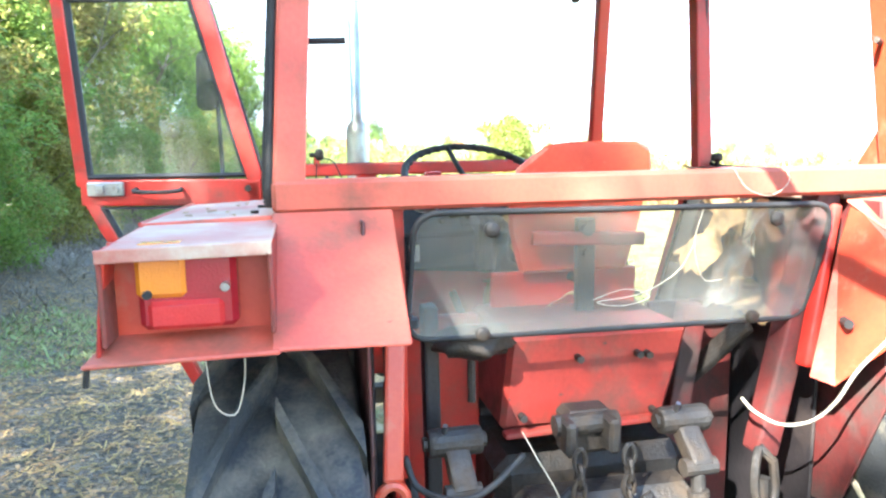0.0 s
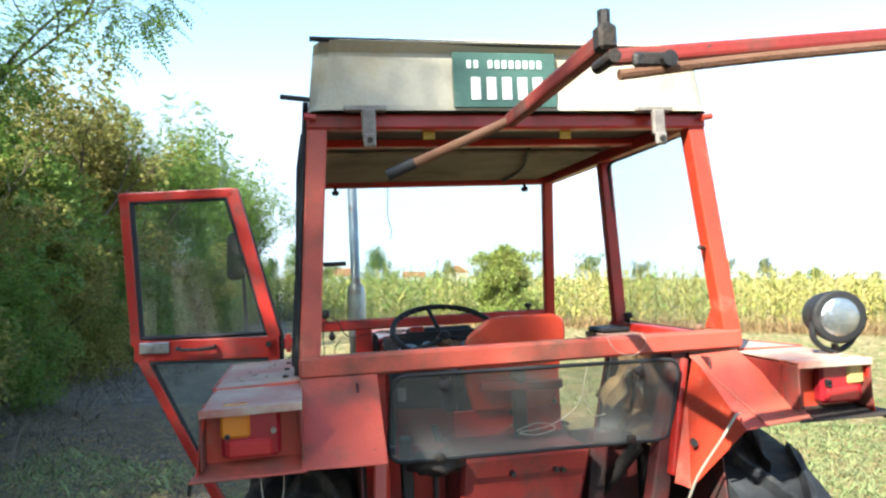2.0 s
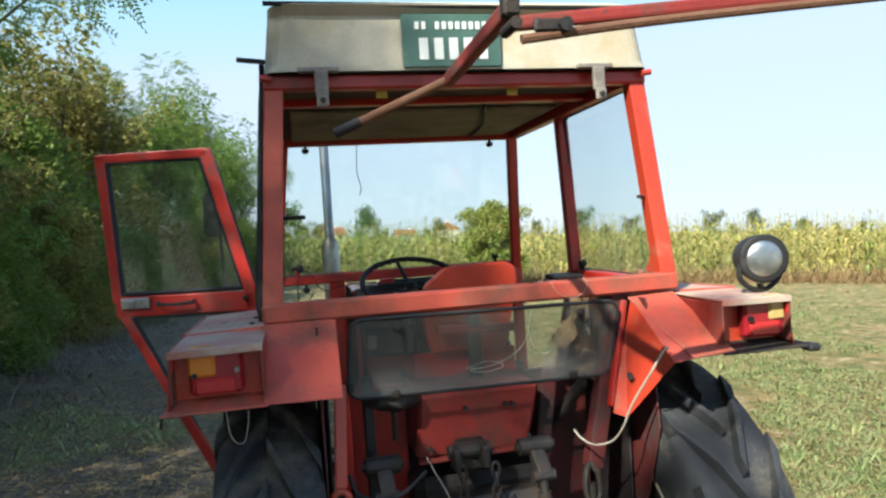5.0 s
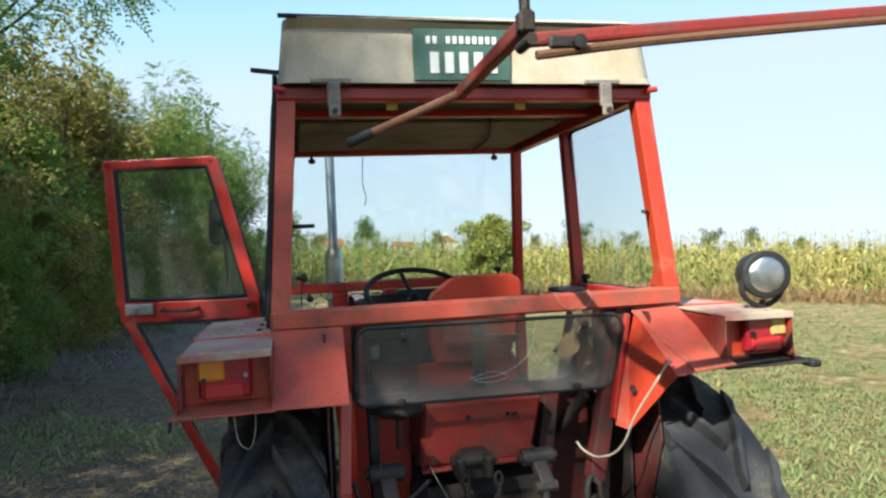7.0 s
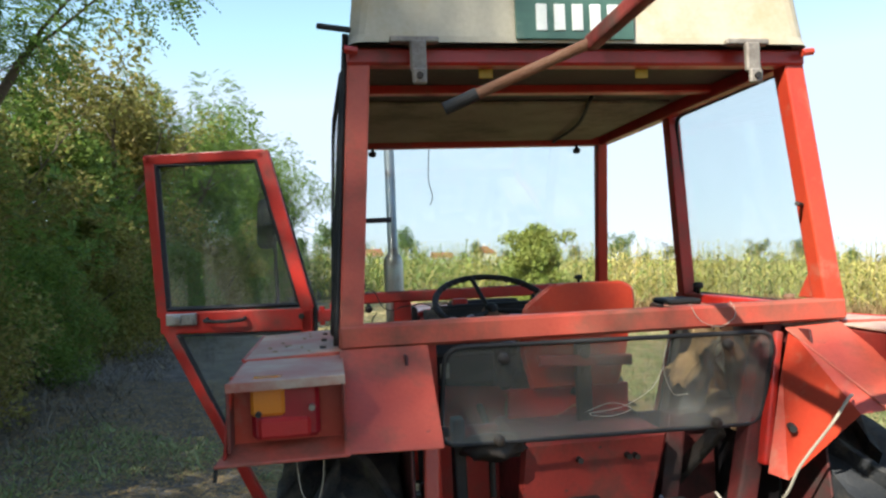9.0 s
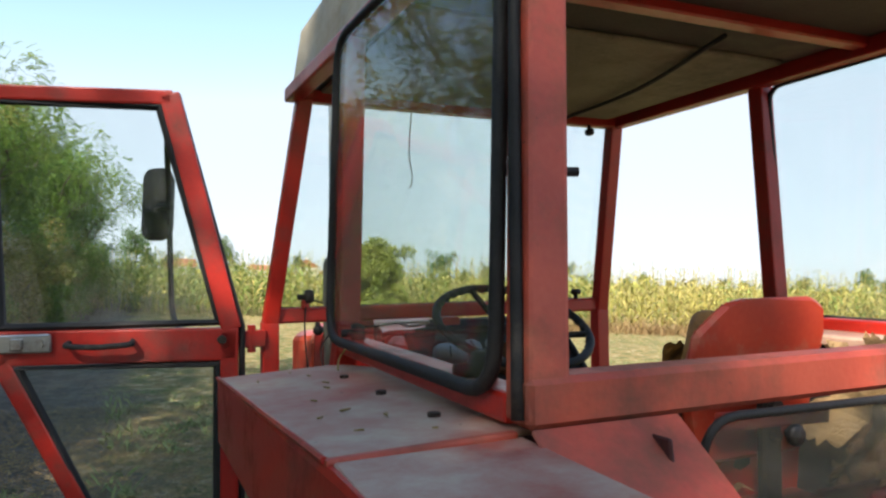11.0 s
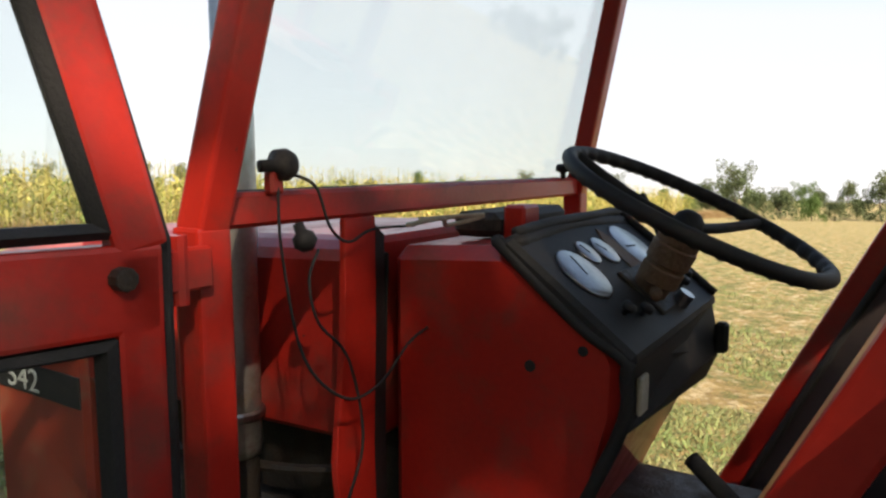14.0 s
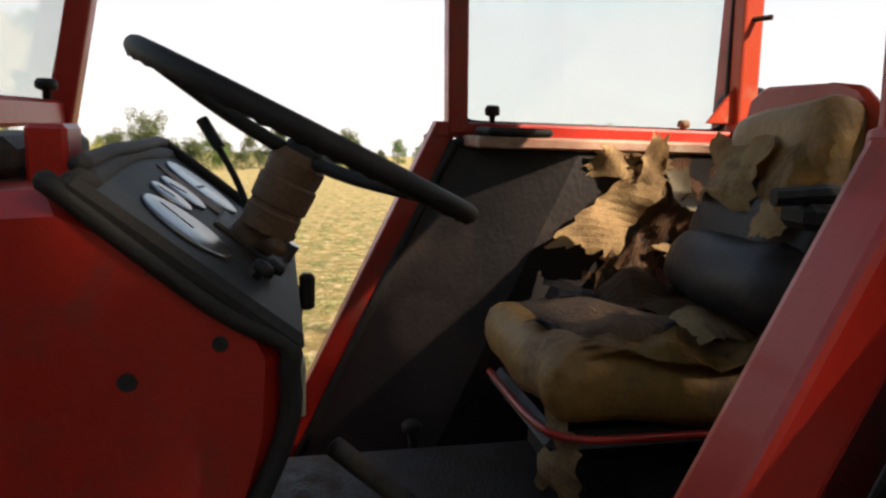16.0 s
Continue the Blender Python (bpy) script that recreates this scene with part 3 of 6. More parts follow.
for az, dist, s, k in ((79, 72, 0.62, 0), (82.5, 66, 0.42, 2), (77.5, 74, 0.4, 2), (89, 70, 0.5, 0), (91.5, 68, 0.42, 2), (74, 80, 0.35, 2), (80.5, 60, 0.4, 2), (84.5, 63, 0.36, 3), (86, 66, 0.3, 2), (76, 70, 0.3, 3), (93.5, 72, 0.42, 3), (96, 75, 0.3, 2), (87.5, 75, 0.34, 2), (5.5, 120, 0.85, 1), (23, 140, 0.85, 1), (-1, 110, 0.9, 1)):
    plant_tree("field_tree", far_sets[k], math.sin(radians(az)) * dist, math.cos(radians(az)) * dist, s, az, "round green tree across the field", "tree", "trees across the field")

# a field of drying corn: its edge runs from the track to the far right
EDGE = [(-3.0, 30.0), (3.0, 27.0), (19.0, 18.5), (38.0, 16.0), (70.0, 15.0), (140.0, 20.0)]


def edge_y(x):
    for (x0, y0), (x1, y1) in zip(EDGE, EDGE[1:]):
        if x0 <= x <= x1:
            return y0 + (y1 - y0) * (x - x0) / (x1 - x0)
    return EDGE[0][1] if x < EDGE[0][0] else EDGE[-1][1]


def blade(vs, fs, p, d, length, width, droop, segs=3):
    side = Vector((-d.y, d.x, 0)).normalized() * width
    k = len(vs)
    for i in range(segs + 1):
        t = i / segs
        q = p + Vector((d.x, d.y, 0)) * length * t * (1 - 0.15 * t) + Vector((0, 0, d.z * length * t - droop * length * t * t))
        w = side * (1 - t ** 2) * (0.55 + t * (1 - t) * 1.8)
        vs += [q - w, q + w]
    for i in range(segs):
        a = k + 2 * i
        fs.append((a, a + 1, a + 3, a + 2))


def corn_plant(vs, fs, rnd, x, y, h, leaves):
    k = len(vs)
    r = 0.014
    lean = Vector((rnd.gauss(0, 0.06), rnd.gauss(0, 0.06), 0))
    for t, rr in ((0, r), (1, r * 0.4)):
        vs.extend(Vector((x, y, -0.03)) + lean * t * h + Vector((math.cos(a) * rr, math.sin(a) * rr, h * t)) for a in (0, 2.1, 4.2))
    for a in range(3):
        fs.append((k + a, k + (a + 1) % 3, k + 3 + (a + 1) % 3, k + 3 + a))
    a0 = rnd.uniform(0, 6.28)
    for i in range(leaves):
        f = 0.15 + 0.75 * i / leaves
        a = a0 + math.pi * i + rnd.gauss(0, 0.4)
        blade(vs, fs, Vector((x, y, h * f)) + lean * h * f, Vector((math.cos(a), math.sin(a), rnd.uniform(0.5, 1.0))), rnd.uniform(0.45, 0.8), rnd.uniform(0.04, 0.07), rnd.uniform(0.7, 1.3))
    for i in range(4):
        a = rnd.uniform(0, 6.28)
        blade(vs, fs, Vector((x, y, h)) + lean * h, Vector((math.cos(a) * 0.4, math.sin(a) * 0.4, 1.0)), rnd.uniform(0.18, 0.28), 0.008, 0.25, 2)


def build_corn():
    rnd = random.Random(4)
    kinds = {"corn_field": ([], []), "green_corn": ([], [])}
    for row in range(34):
        step = 0.21 + row * 0.03
        x = -9.0 - row * 0.6
        end = 62 if row < 16 else 120
        while x < end:
            x += step * rnd.uniform(0.7, 1.3) * (1 + max(0, x) * 0.012)
            y = edge_y(x) + row * 0.75 + (row / 12) ** 2 * 3 + rnd.gauss(0, 0.12)
            share = 0.7 if x < 4 else max(0.18, 0.7 - (x - 4) * 0.055)
            vs, fs = kinds["green_corn" if rnd.random() < share else "corn_field"]
            corn_plant(vs, fs, rnd, x, y, rnd.uniform(1.9, 2.5), 8 if row < 5 else (6 if row < 12 else 4))
    for name, mat, label in (("corn_field", M_CORN, "field of tall corn turning yellow and dry"), ("green_corn", M_GREENCORN, "tall corn that is still green")):
        me = bpy.data.meshes.new(name)
        me.from_pydata([tuple(v) for v in kinds[name][0]], [], kinds[name][1])
        me.materials.append(mat)
        tagged(new(name, me), label, "corn", kind="stuff")


build_corn()


def scatter(name, mat, count, where, seed, length, width, label, category, up=(0.6, 1.2), blades=5, flat=False):
    rnd = random.Random(seed)
    vs, fs = [], []
    for _ in range(count):
        p = where(rnd)
        if p is None:
            continue
        x, y, s = p
        z = ground_height(x, y) * max(0, 1 - max(abs(x), abs(y - 8)) / 26) if max(abs(x), abs(y - 8)) < 26 else 0
        for _ in range(blades):
            a = rnd.uniform(0, 6.28)
            d = Vector((math.cos(a), math.sin(a), 0.04 if flat else rnd.uniform(*up)))
            blade(vs, fs, Vector((x + rnd.gauss(0, 0.05) * s, y + rnd.gauss(0, 0.05) * s, z + (0.006 if flat else -0.01))), d, length * s * rnd.uniform(0.5, 1.3), width * rnd.uniform(0.6, 1.4), 0.02 if flat else rnd.uniform(0.2, 0.7), 2)
    me = bpy.data.meshes.new(name)
    me.from_pydata([tuple(v) for v in vs], [], fs)
    me.materials.append(mat)
    return tagged(new(name, me), label, category, kind="stuff")


def clear_of_wheels(x, y):
    return not (abs(x) < 0.95 and -0.6 < y < 3.1)


def weed_place(r):
    f = r.random() ** 1.6
    x, y = r.uniform(-4.5, 4) + f * r.uniform(0, 26), r.uniform(-2.5, 6) + f * 20 * r.random()
    if not clear_of_wheels(x, y) or y > edge_y(x) + 1:
        return None
    if noise.noise(Vector((x * 0.5, y * 0.5, 9))) < (-0.12 if x > 0.6 else (0.38 if y < 4.2 or x < -2 else 0.22)):
        return None
    if x < -0.2 and y < 3:
        return None
    return x, y, r.uniform(0.6, 1.4)


def track_weed_place(r):
    x, y = r.uniform(-1.3, 0.8), 4.3 + 5 * r.random() ** 1.2
    if noise.noise(Vector((x * 0.9, y * 0.9, 4))) < -0.12:
        return None
    return x, y, r.uniform(0.5, 1.5)


def litter_place(r):
    x, y = r.uniform(-5.5, 0.6), r.uniform(-2.0, 9.0)
    return (x, y, r.uniform(0.6, 1.4)) if clear_of_wheels(x, y) else None


def straw_place(r):
    f = r.random() ** 1.5
    x, y = r.uniform(-4.5, 5) + f * r.uniform(0, 16), r.uniform(-2.5, 7) + f * 16 * r.random()
    return (x, y, r.uniform(0.6, 1.3)) if clear_of_wheels(x, y) and y < edge_y(x) else None


scatter("weeds", M_GRASS, 62000, weed_place, 1, 0.058, 0.0065, "patchy green weeds in the stubble", "weeds", blades=5)
scatter("tall_weeds", M_GRASS, 6500, weed_place, 14, 0.1, 0.0085, "taller leafy weeds in clumps", "weeds", blades=8)
scatter("track_weeds", M_GRASS, 420, track_weed_place, 24, 0.13, 0.012, "leafy green weeds beside the bonnet", "weeds", blades=9)
scatter("litter", M_BROWNWEED, 26000, litter_place, 15, 0.045, 0.011, "fallen leaves and dry litter on the track", "litter", blades=2, flat=True)
scatter("pale_litter", M_DRYGREY, 17000, litter_place, 16, 0.07, 0.005, "pale dry stalks on the track", "litter", blades=2, flat=True)
scatter("straw", M_STRAW, 22000, straw_place, 2, 0.16, 0.004, "dry straw lying on the field", "straw", blades=2, flat=True)
scatter("stubble", M_STRAW, 8000, straw_place, 3, 0.09, 0.003, "short dry stubble", "stubble", up=(0.4, 0.9), blades=3)


def verge_place(r):
    x = r.uniform(4, 70)
    y = edge_y(x) - abs(r.gauss(0, 1.0)) - 0.1
    return x, y, r.uniform(0.6, 1.5) * (1 if x > 9 else 0.6)


def hedge_foot(r):
    y = r.uniform(-3, 28)
    return -4.4 + y * 0.055 + r.gauss(0, 0.5), y, r.uniform(0.6, 1.5)


scatter("dry_verge", M_BROWNWEED, 7000, verge_place, 5, 0.5, 0.011, "brown dry weeds along the corn", "weeds", up=(0.4, 1.5), blades=6)
scatter("hedge_grass", M_DRYGREY, 1400, hedge_foot, 6, 0.24, 0.007, "dry grass at the foot of the hedge", "grass", blades=7)

# ---- houses far off ----
M_WALL = material("white_render", (0.72, 0.7, 0.64), (0.6, 0.57, 0.5), 0.9, scale=0.5, fine=6, bump=0.05)
M_ROOF = material("clay_tiles", (0.32, 0.12, 0.07), (0.24, 0.09, 0.05), 0.85, scale=1, fine=8, bump=0.2)
M_PANE = material("dark_panes", (0.05, 0.06, 0.07), (0.03, 0.035, 0.04), 0.15, bump=0)


def house(x, y, w, d, h, rh, turn, label):
    e = new("house")
    e.matrix_world = pose(x, y, 0, 0, 0, turn)
    part("wall", box((-w / 2, -d / 2, -0.1), (w / 2, d / 2, h), 0.02), M_WALL, e)
    roof = bmesh.new()
    v = [roof.verts.new(p) for p in ((-w / 2 - 0.4, -d / 2 - 0.4, h - 0.1), (w / 2 + 0.4, -d / 2 - 0.4, h - 0.1), (w / 2 + 0.4, d / 2 + 0.4, h - 0.1), (-w / 2 - 0.4, d / 2 + 0.4, h - 0.1), (-w / 2 - 0.4, 0, h + rh), (w / 2 + 0.4, 0, h + rh))]
    for f in ((0, 1, 5, 4), (2, 3, 4, 5), (0, 4, 3), (1, 2, 5), (3, 2, 1, 0)):
        roof.faces.new([v[i] for i in f])
    part("roof", roof, M_ROOF, e)
    part("chimney", box((w * 0.2, -0.3, h + rh * 0.5), (w * 0.2 + 0.6, 0.3, h + rh + 0.7), 0.02), M_WALL, e)
    for i in range(3):
        wx = -w / 2 + w * (i + 0.5) / 3
        part("window", box((wx - 0.5, -d / 2 - 0.06, 1.0), (wx + 0.5, -d / 2 + 0.05, 2.2), 0.02), M_PANE, e)
    return tagged(e, label, "house")


def at_az(az, dist):
    return math.sin(radians(az)) * dist, math.cos(radians(az)) * dist


house(*at_az(12.3, 230), 6, 8, 3.8, 2.4, 80, "small white house with a clay tile roof")
house(*at_az(2.6, 230), 9, 7, 2.6, 2.4, 12, "low house with a red tile roof")
house(*at_az(8.8, 280), 8, 7, 2.4, 2.0, 0, "low pale house among trees")
house(*at_az(14.5, 260), 10, 6, 1.9, 0.8, 0, "long low shed with a pale roof")

# ---- the tractor ----
tractor = new("tractor")
tractor.matrix_world = STAND
tagged(tractor, "old red tractor with an open-doored cab, faded dusty paint", "tractor")
TR = tractor
GZ = -0.24           # the ground, in the tractor's own measure


def P(name, bm, mat, parent=TR, label="", smooth=False):
    return part(name, bm, mat, parent, label, smooth)


# cab posts and rails
for s in (-1, 1):
    P("rear_post", beam((s * 0.587, 0.026, 1.385), (s * 0.541, 0.09, 2.05), 0.05, 0.052, (0, 1, 0)), M_ORANGE if s > 0 else M_FADED)
    mx, fx = (0.587, 0.588) if s > 0 else (-0.592, -0.614)
    P("middle_post", beam((mx, 0.73 if s > 0 else 0.75, 1.385), (s * 0.567, 0.757 if s > 0 else 0.772, 2.045), 0.045, 0.045), M_RED)
    P("front_post", beam((fx, 1.515, 1.375), (0.558 if s > 0 else -0.535, 1.372, 2.055), 0.046, 0.046), M_RED)
    P("lower_front_post", beam((fx, 1.513, 0.35), (fx, 1.515, 1.385), 0.05, 0.05), M_RED)
    P("roof_side_rail", beam((s * 0.541, 0.06, 2.035), (s * 0.568, 1.4, 2.045), 0.045, 0.04, (1, 0, 0)), M_RED)
    P("side_sill", beam((s * 0.59, 0.05, 1.395), (s * 0.59, 0.78, 1.395), 0.045, 0.035, (1, 0, 0)), M_RED)
    P("door_sill_bar", beam((s * 0.592, 0.755, 1.4), (s * 0.592, 1.17, 0.53), 0.045, 0.05, (1, 0, 0)), M_RED)
    # right post darker than the left: its shade is put into the paint
    P("lower_rear_post", beam((-0.412, 0.05, 1.385), (-0.405, 0.1, 0.72), 0.05, 0.03) if s < 0 else beam((0.43, 0.05, 1.385), (0.322, 0.05, 0.86), 0.05, 0.05), M_RED if s < 0 else M_SHADERED)
P("rear_beam", box((-0.612, 0.0, 1.38), (0.612, 0.05, 1.434), 0.007), M_FADED)
P("rear_roof_rail", box((-0.57, 0.055, 2.015), (0.57, 0.1, 2.055), 0.006), M_RED)
P("front_beam", box((-0.6, 1.5, 1.378), (0.572, 1.545, 1.424), 0.006), M_RED)
P("front_roof_rail", box((-0.58, 1.352, 2.025), (0.58, 1.4, 2.065), 0.006), M_RED)
P("ceiling_rail", box((-0.55, 0.42, 2.035), (0.55, 0.46, 2.06), 0.004), M_RED)
P("ceiling_lining", box((-0.555, 0.08, 2.058), (0.555, 1.39, 2.07), 0.003), M_CEIL)
P("lining_panel", box((-0.5, 0.62, 2.044), (0.5, 1.33, 2.057), 0.004), material("pale_lining", (0.3, 0.26, 0.18), (0.2, 0.17, 0.12), 0.8, scale=4, fine=90, bump=0.1, dirt=(0.12, 0.1, 0.07), dirt_amount=0.4))
P("lining_fold", tube([(0.18, 0.5, 2.04), (0.28, 0.9, 2.03), (0.33, 1.33, 2.038)], 0.006), M_BLACK, smooth=True)
for x in (-0.24, 0.155):
    P("warning_tag", box((x - 0.017, 0.1, 1.995), (x + 0.017, 0.104, 2.022), 0.002), material("yellow_tag", (0.6, 0.42, 0.05), rough=0.5), label="small yellow tag")


# the roof: an upturned fibreglass tray with a flared lower edge
def roof_shell():
    bm = bmesh.new()
    rings = []
    for z, gx, y0, y1, r in ((2.056, 0.566, 0.02, 1.47, 0.04), (2.075, 0.563, 0.022, 1.468, 0.05), (2.21, 0.548, 0.03, 1.44, 0.06), (2.232, 0.545, 0.0, 1.44, 0.06), (2.245, 0.52, 0.02, 1.42, 0.08), (2.262, 0.36, 0.2, 1.25, 0.08)):
        pts = rounded(2 * gx, y1 - y0, r, 5)
        rings.append([bm.verts.new((u, (y0 + y1) / 2 + v, z)) for u, v in pts])
    for a, b in zip(rings, rings[1:]):
        n = len(a)
        for k in range(n):
            bm.faces.new((a[k], a[(k + 1) % n], b[(k + 1) % n], b[k]))
    bm.faces.new(rings[-1])
    inner = [bm.verts.new(v.co * 1.0 + Vector((-0.012 if v.co.x > 0 else 0.012, 0.0, 0.014))) for v in rings[0]]
    n = len(inner)
    for k in range(n):
        bm.faces.new((rings[0][k], inner[k], inner[(k + 1) % n], rings[0][(k + 1) % n]))
    return bm


roof = P("roof", roof_shell(), M_CREAM, TR, "cream fibreglass cab roof, stained")
P("roof_seal", tube([(-0.555, 0.01, 2.236), (0.555, 0.01, 2.226)], 0.007), M_BLACK, roof)
for x in (-0.42, 0.385):
    br = P("hinge_bracket", join(box((x - 0.055, 0.005, 2.052), (x + 0.055, 0.03, 2.066), 0.003), box((x - 0.012, -0.005, 1.985), (x + 0.024, 0.012, 2.055), 0.004), box((x - 0.01, -0.014, 1.955), (x + 0.022, 0.0, 1.99), 0.004)), M_ZINC, TR, "rusty roof hinge bracket")
    P("bolt", cyl((x + 0.006, -0.02, 1.972), (x + 0.006, 0.0, 1.972), 0.008, seg=8), M_STEEL, br)
for s in (-1, 1):
    P("corner_peg", cyl((s * 0.545, 0.035, 2.04), (s * 0.575, 0.035, 2.04 + 0.004), 0.009, seg=10), M_ORANGE if s > 0 else M_RED)
P("seal_peg", cyl((-0.56, 0.04, 2.088), (-0.632, 0.02, 2.09), 0.007, seg=8), M_RUBBER)
P("seal_strip", tube([(-0.617, 0.015, 1.39), (-0.594, 0.055, 1.75), (-0.574, 0.08, 2.03), (-0.57, 0.06, 2.085)], 0.0075, 8), M_BLACK, label="black rubber door seal hanging loose", smooth=True)
P("wire_hook", tube([(-0.585, 0.1, 1.92), (-0.55, 0.08, 1.925), (-0.545, 0.09, 1.9)], 0.004, 6), M_RUST)
P("mirror_stub", cyl((0.55, 0.06, 1.665), (0.51, 0.03, 1.668), 0.006, seg=8), M_STEEL)
P("wiper_stub", cyl((-0.57, 0.12, 1.665), (-0.48, 0.1, 1.665), 0.006, seg=8), M_BLACK)

# number plate
plate_ = P("number_plate", box((-0.186, 0.012, 2.062), (0.1, 0.0195, 2.21), 0.002, None), M_PLATE, TR, "green tractor number plate with white characters")
for k in range(11):
    if k != 2:
        P("character_bar", box((-0.148 + 0.0195 * k, 0.009, 2.166), (-0.136 + 0.0195 * k, 0.0135, 2.188), 0.001), M_WHITE, plate_)
for k in range(5):
    P("character_bar", box((-0.138 + 0.043 * k, 0.009, 2.082), (-0.112 + 0.043 * k, 0.0135, 2.143), 0.001), M_WHITE, plate_)


# panes with rubber frames
def framed_pane(name, corners, radius, rubber, mat, depth, parent=TR, label="", n_label=""):
    """A pane with rounded corners on the quad (bl, br, tr, tl), set in a rubber bead."""
    bl, br, tr, tl = (Vector(c) for c in corners)
    pts = []
    for p, q, r in ((tl, bl, br), (bl, br, tr), (br, tr, tl), (tr, tl, bl)):
        a, b = (p - q).normalized() * radius, (r - q).normalized() * radius
        for k in range(6):
            t = k / 5
            pts.append(q + a * (1 - t) ** 2 + b * t ** 2)
    nrm = (br - bl).cross(tl - bl).normalized()
    pane = part(name, plate([p - nrm * 0.002 for p in pts], nrm * 0.004, 0), mat, parent, label)
    pane.visible_shadow = False
    if rubber:
        part("rubber_frame", tube(pts, rubber, 8, closed=True, smooth_path=False), M_RUBBER, pane if parent is TR else parent, "black rubber window bead", True)
    return pane


framed_pane("side_window", ((-0.622, 0.055, 1.408), (-0.622, 0.768, 1.405), (-0.596, 0.785, 2.02), (-0.576, 0.108, 2.02)), 0.07, 0.0095, M_GLASS, 0.004, TR, "dusty side window pane in a black rubber bead")
framed_pane("side_window", ((0.606, 0.055, 1.41), (0.606, 0.725, 1.41), (0.575, 0.735, 2.02), (0.562, 0.105, 2.02)), 0.05, 0.007, M_GLASS, 0.004, TR, "clear side window pane")
framed_pane("windscreen", ((-0.585, 1.532, 1.422), (0.585, 1.532, 1.422), (0.55, 1.385, 2.03), (-0.52, 1.385, 2.03)), 0.02, 0.004, M_GLASS, 0.004, TR, "upright windscreen pane with dust spots")
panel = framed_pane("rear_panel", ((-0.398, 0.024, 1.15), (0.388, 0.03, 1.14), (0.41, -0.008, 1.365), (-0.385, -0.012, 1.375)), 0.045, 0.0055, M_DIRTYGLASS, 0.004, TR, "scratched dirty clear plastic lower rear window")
for x, y, z in ((-0.255, -0.006, 1.344), (0.284, -0.004, 1.342), (-0.266, 0.02, 1.157), (0.262, 0.022, 1.154)):
    knob((x, y, z), (0, -1, 0), 0.013, 0.018, panel, "panel_bolt", M_STEEL)
P("panel_latch", join(cyl((-0.392, 0.02, 1.19), (-0.392, -0.015, 1.19), 0.008, seg=10), box((-0.4, -0.02, 1.182), (-0.382, -0.01, 1.2), 0.003)), M_RUBBER, panel)
P("sealant_loop", tube([(-0.06, 0.012, 1.205), (0.0, 0.008, 1.222), (0.05, 0.01, 1.205), (0.0, 0.014, 1.19), (-0.05, 0.014, 1.2), (0.03, 0.008, 1.212), (0.1, 0.004, 1.25), (0.13, 0.0, 1.3)], 0.0007, 6), M_CABLE, panel, "white sealant string")
P("sealant_string", tube([(0.14, -0.012, 1.37), (0.125, -0.008, 1.3), (0.15, 0.0, 1.235), (0.19, 0.004, 1.23)], 0.0007, 6), M_CABLE, panel)
P("torn_film", sheet(((0.17, 0.045, 1.165), (0.26, 0.06, 1.19), (0.32, 0.05, 1.34), (0.27, 0.04, 1.35)), 10, 12, 0.05, 5, 0.001), M_FILM, panel, "crumpled clear film")
for s in (-1, 1):
    if s > 0:
        knob((0.478, 1.505, 1.424), (0, 0, 1), 0.018, 0.036, TR, "window_knob")
    else:
        kn = knob((-0.535, 1.495, 1.457), (1, -0.15, 0.05), 0.021, 0.05, TR, "window_knob")
        P("knob_stem", box((-0.522, 1.488, 1.42), (-0.498, 1.506, 1.452), 0.004), M_RED, kn)
    knob((s * 0.44, 1.36, 2.026), (0, -0.2, -1), 0.016, 0.034, TR, "window_knob")
knob((-0.628, 0.655, 1.425), (1, -0.1, 0.0), 0.018, 0.042, TR, "window_knob")
knob((-0.62, 0.165, 1.42), (1, -0.1, 0.0), 0.024, 0.05, TR, "window_knob")
knob((0.585, 0.65, 1.41), (0, 0, 1), 0.016, 0.04, TR, "window_knob")
knob((0.57, 0.12, 2.0), (-0.3, -0.6, -0.4), 0.02, 0.04, TR, "window_knob")
knob((0.585, 0.18, 1.405), (0, 0, 1), 0.014, 0.03, TR, "window_knob", M_BROWN)
P("gusset_plate", plate([(0.572, 0.03, 1.43), (0.572, 0.13, 1.43), (0.565, 0.04, 1.55)], (0.008, 0, 0)), M_ORANGE, TR)

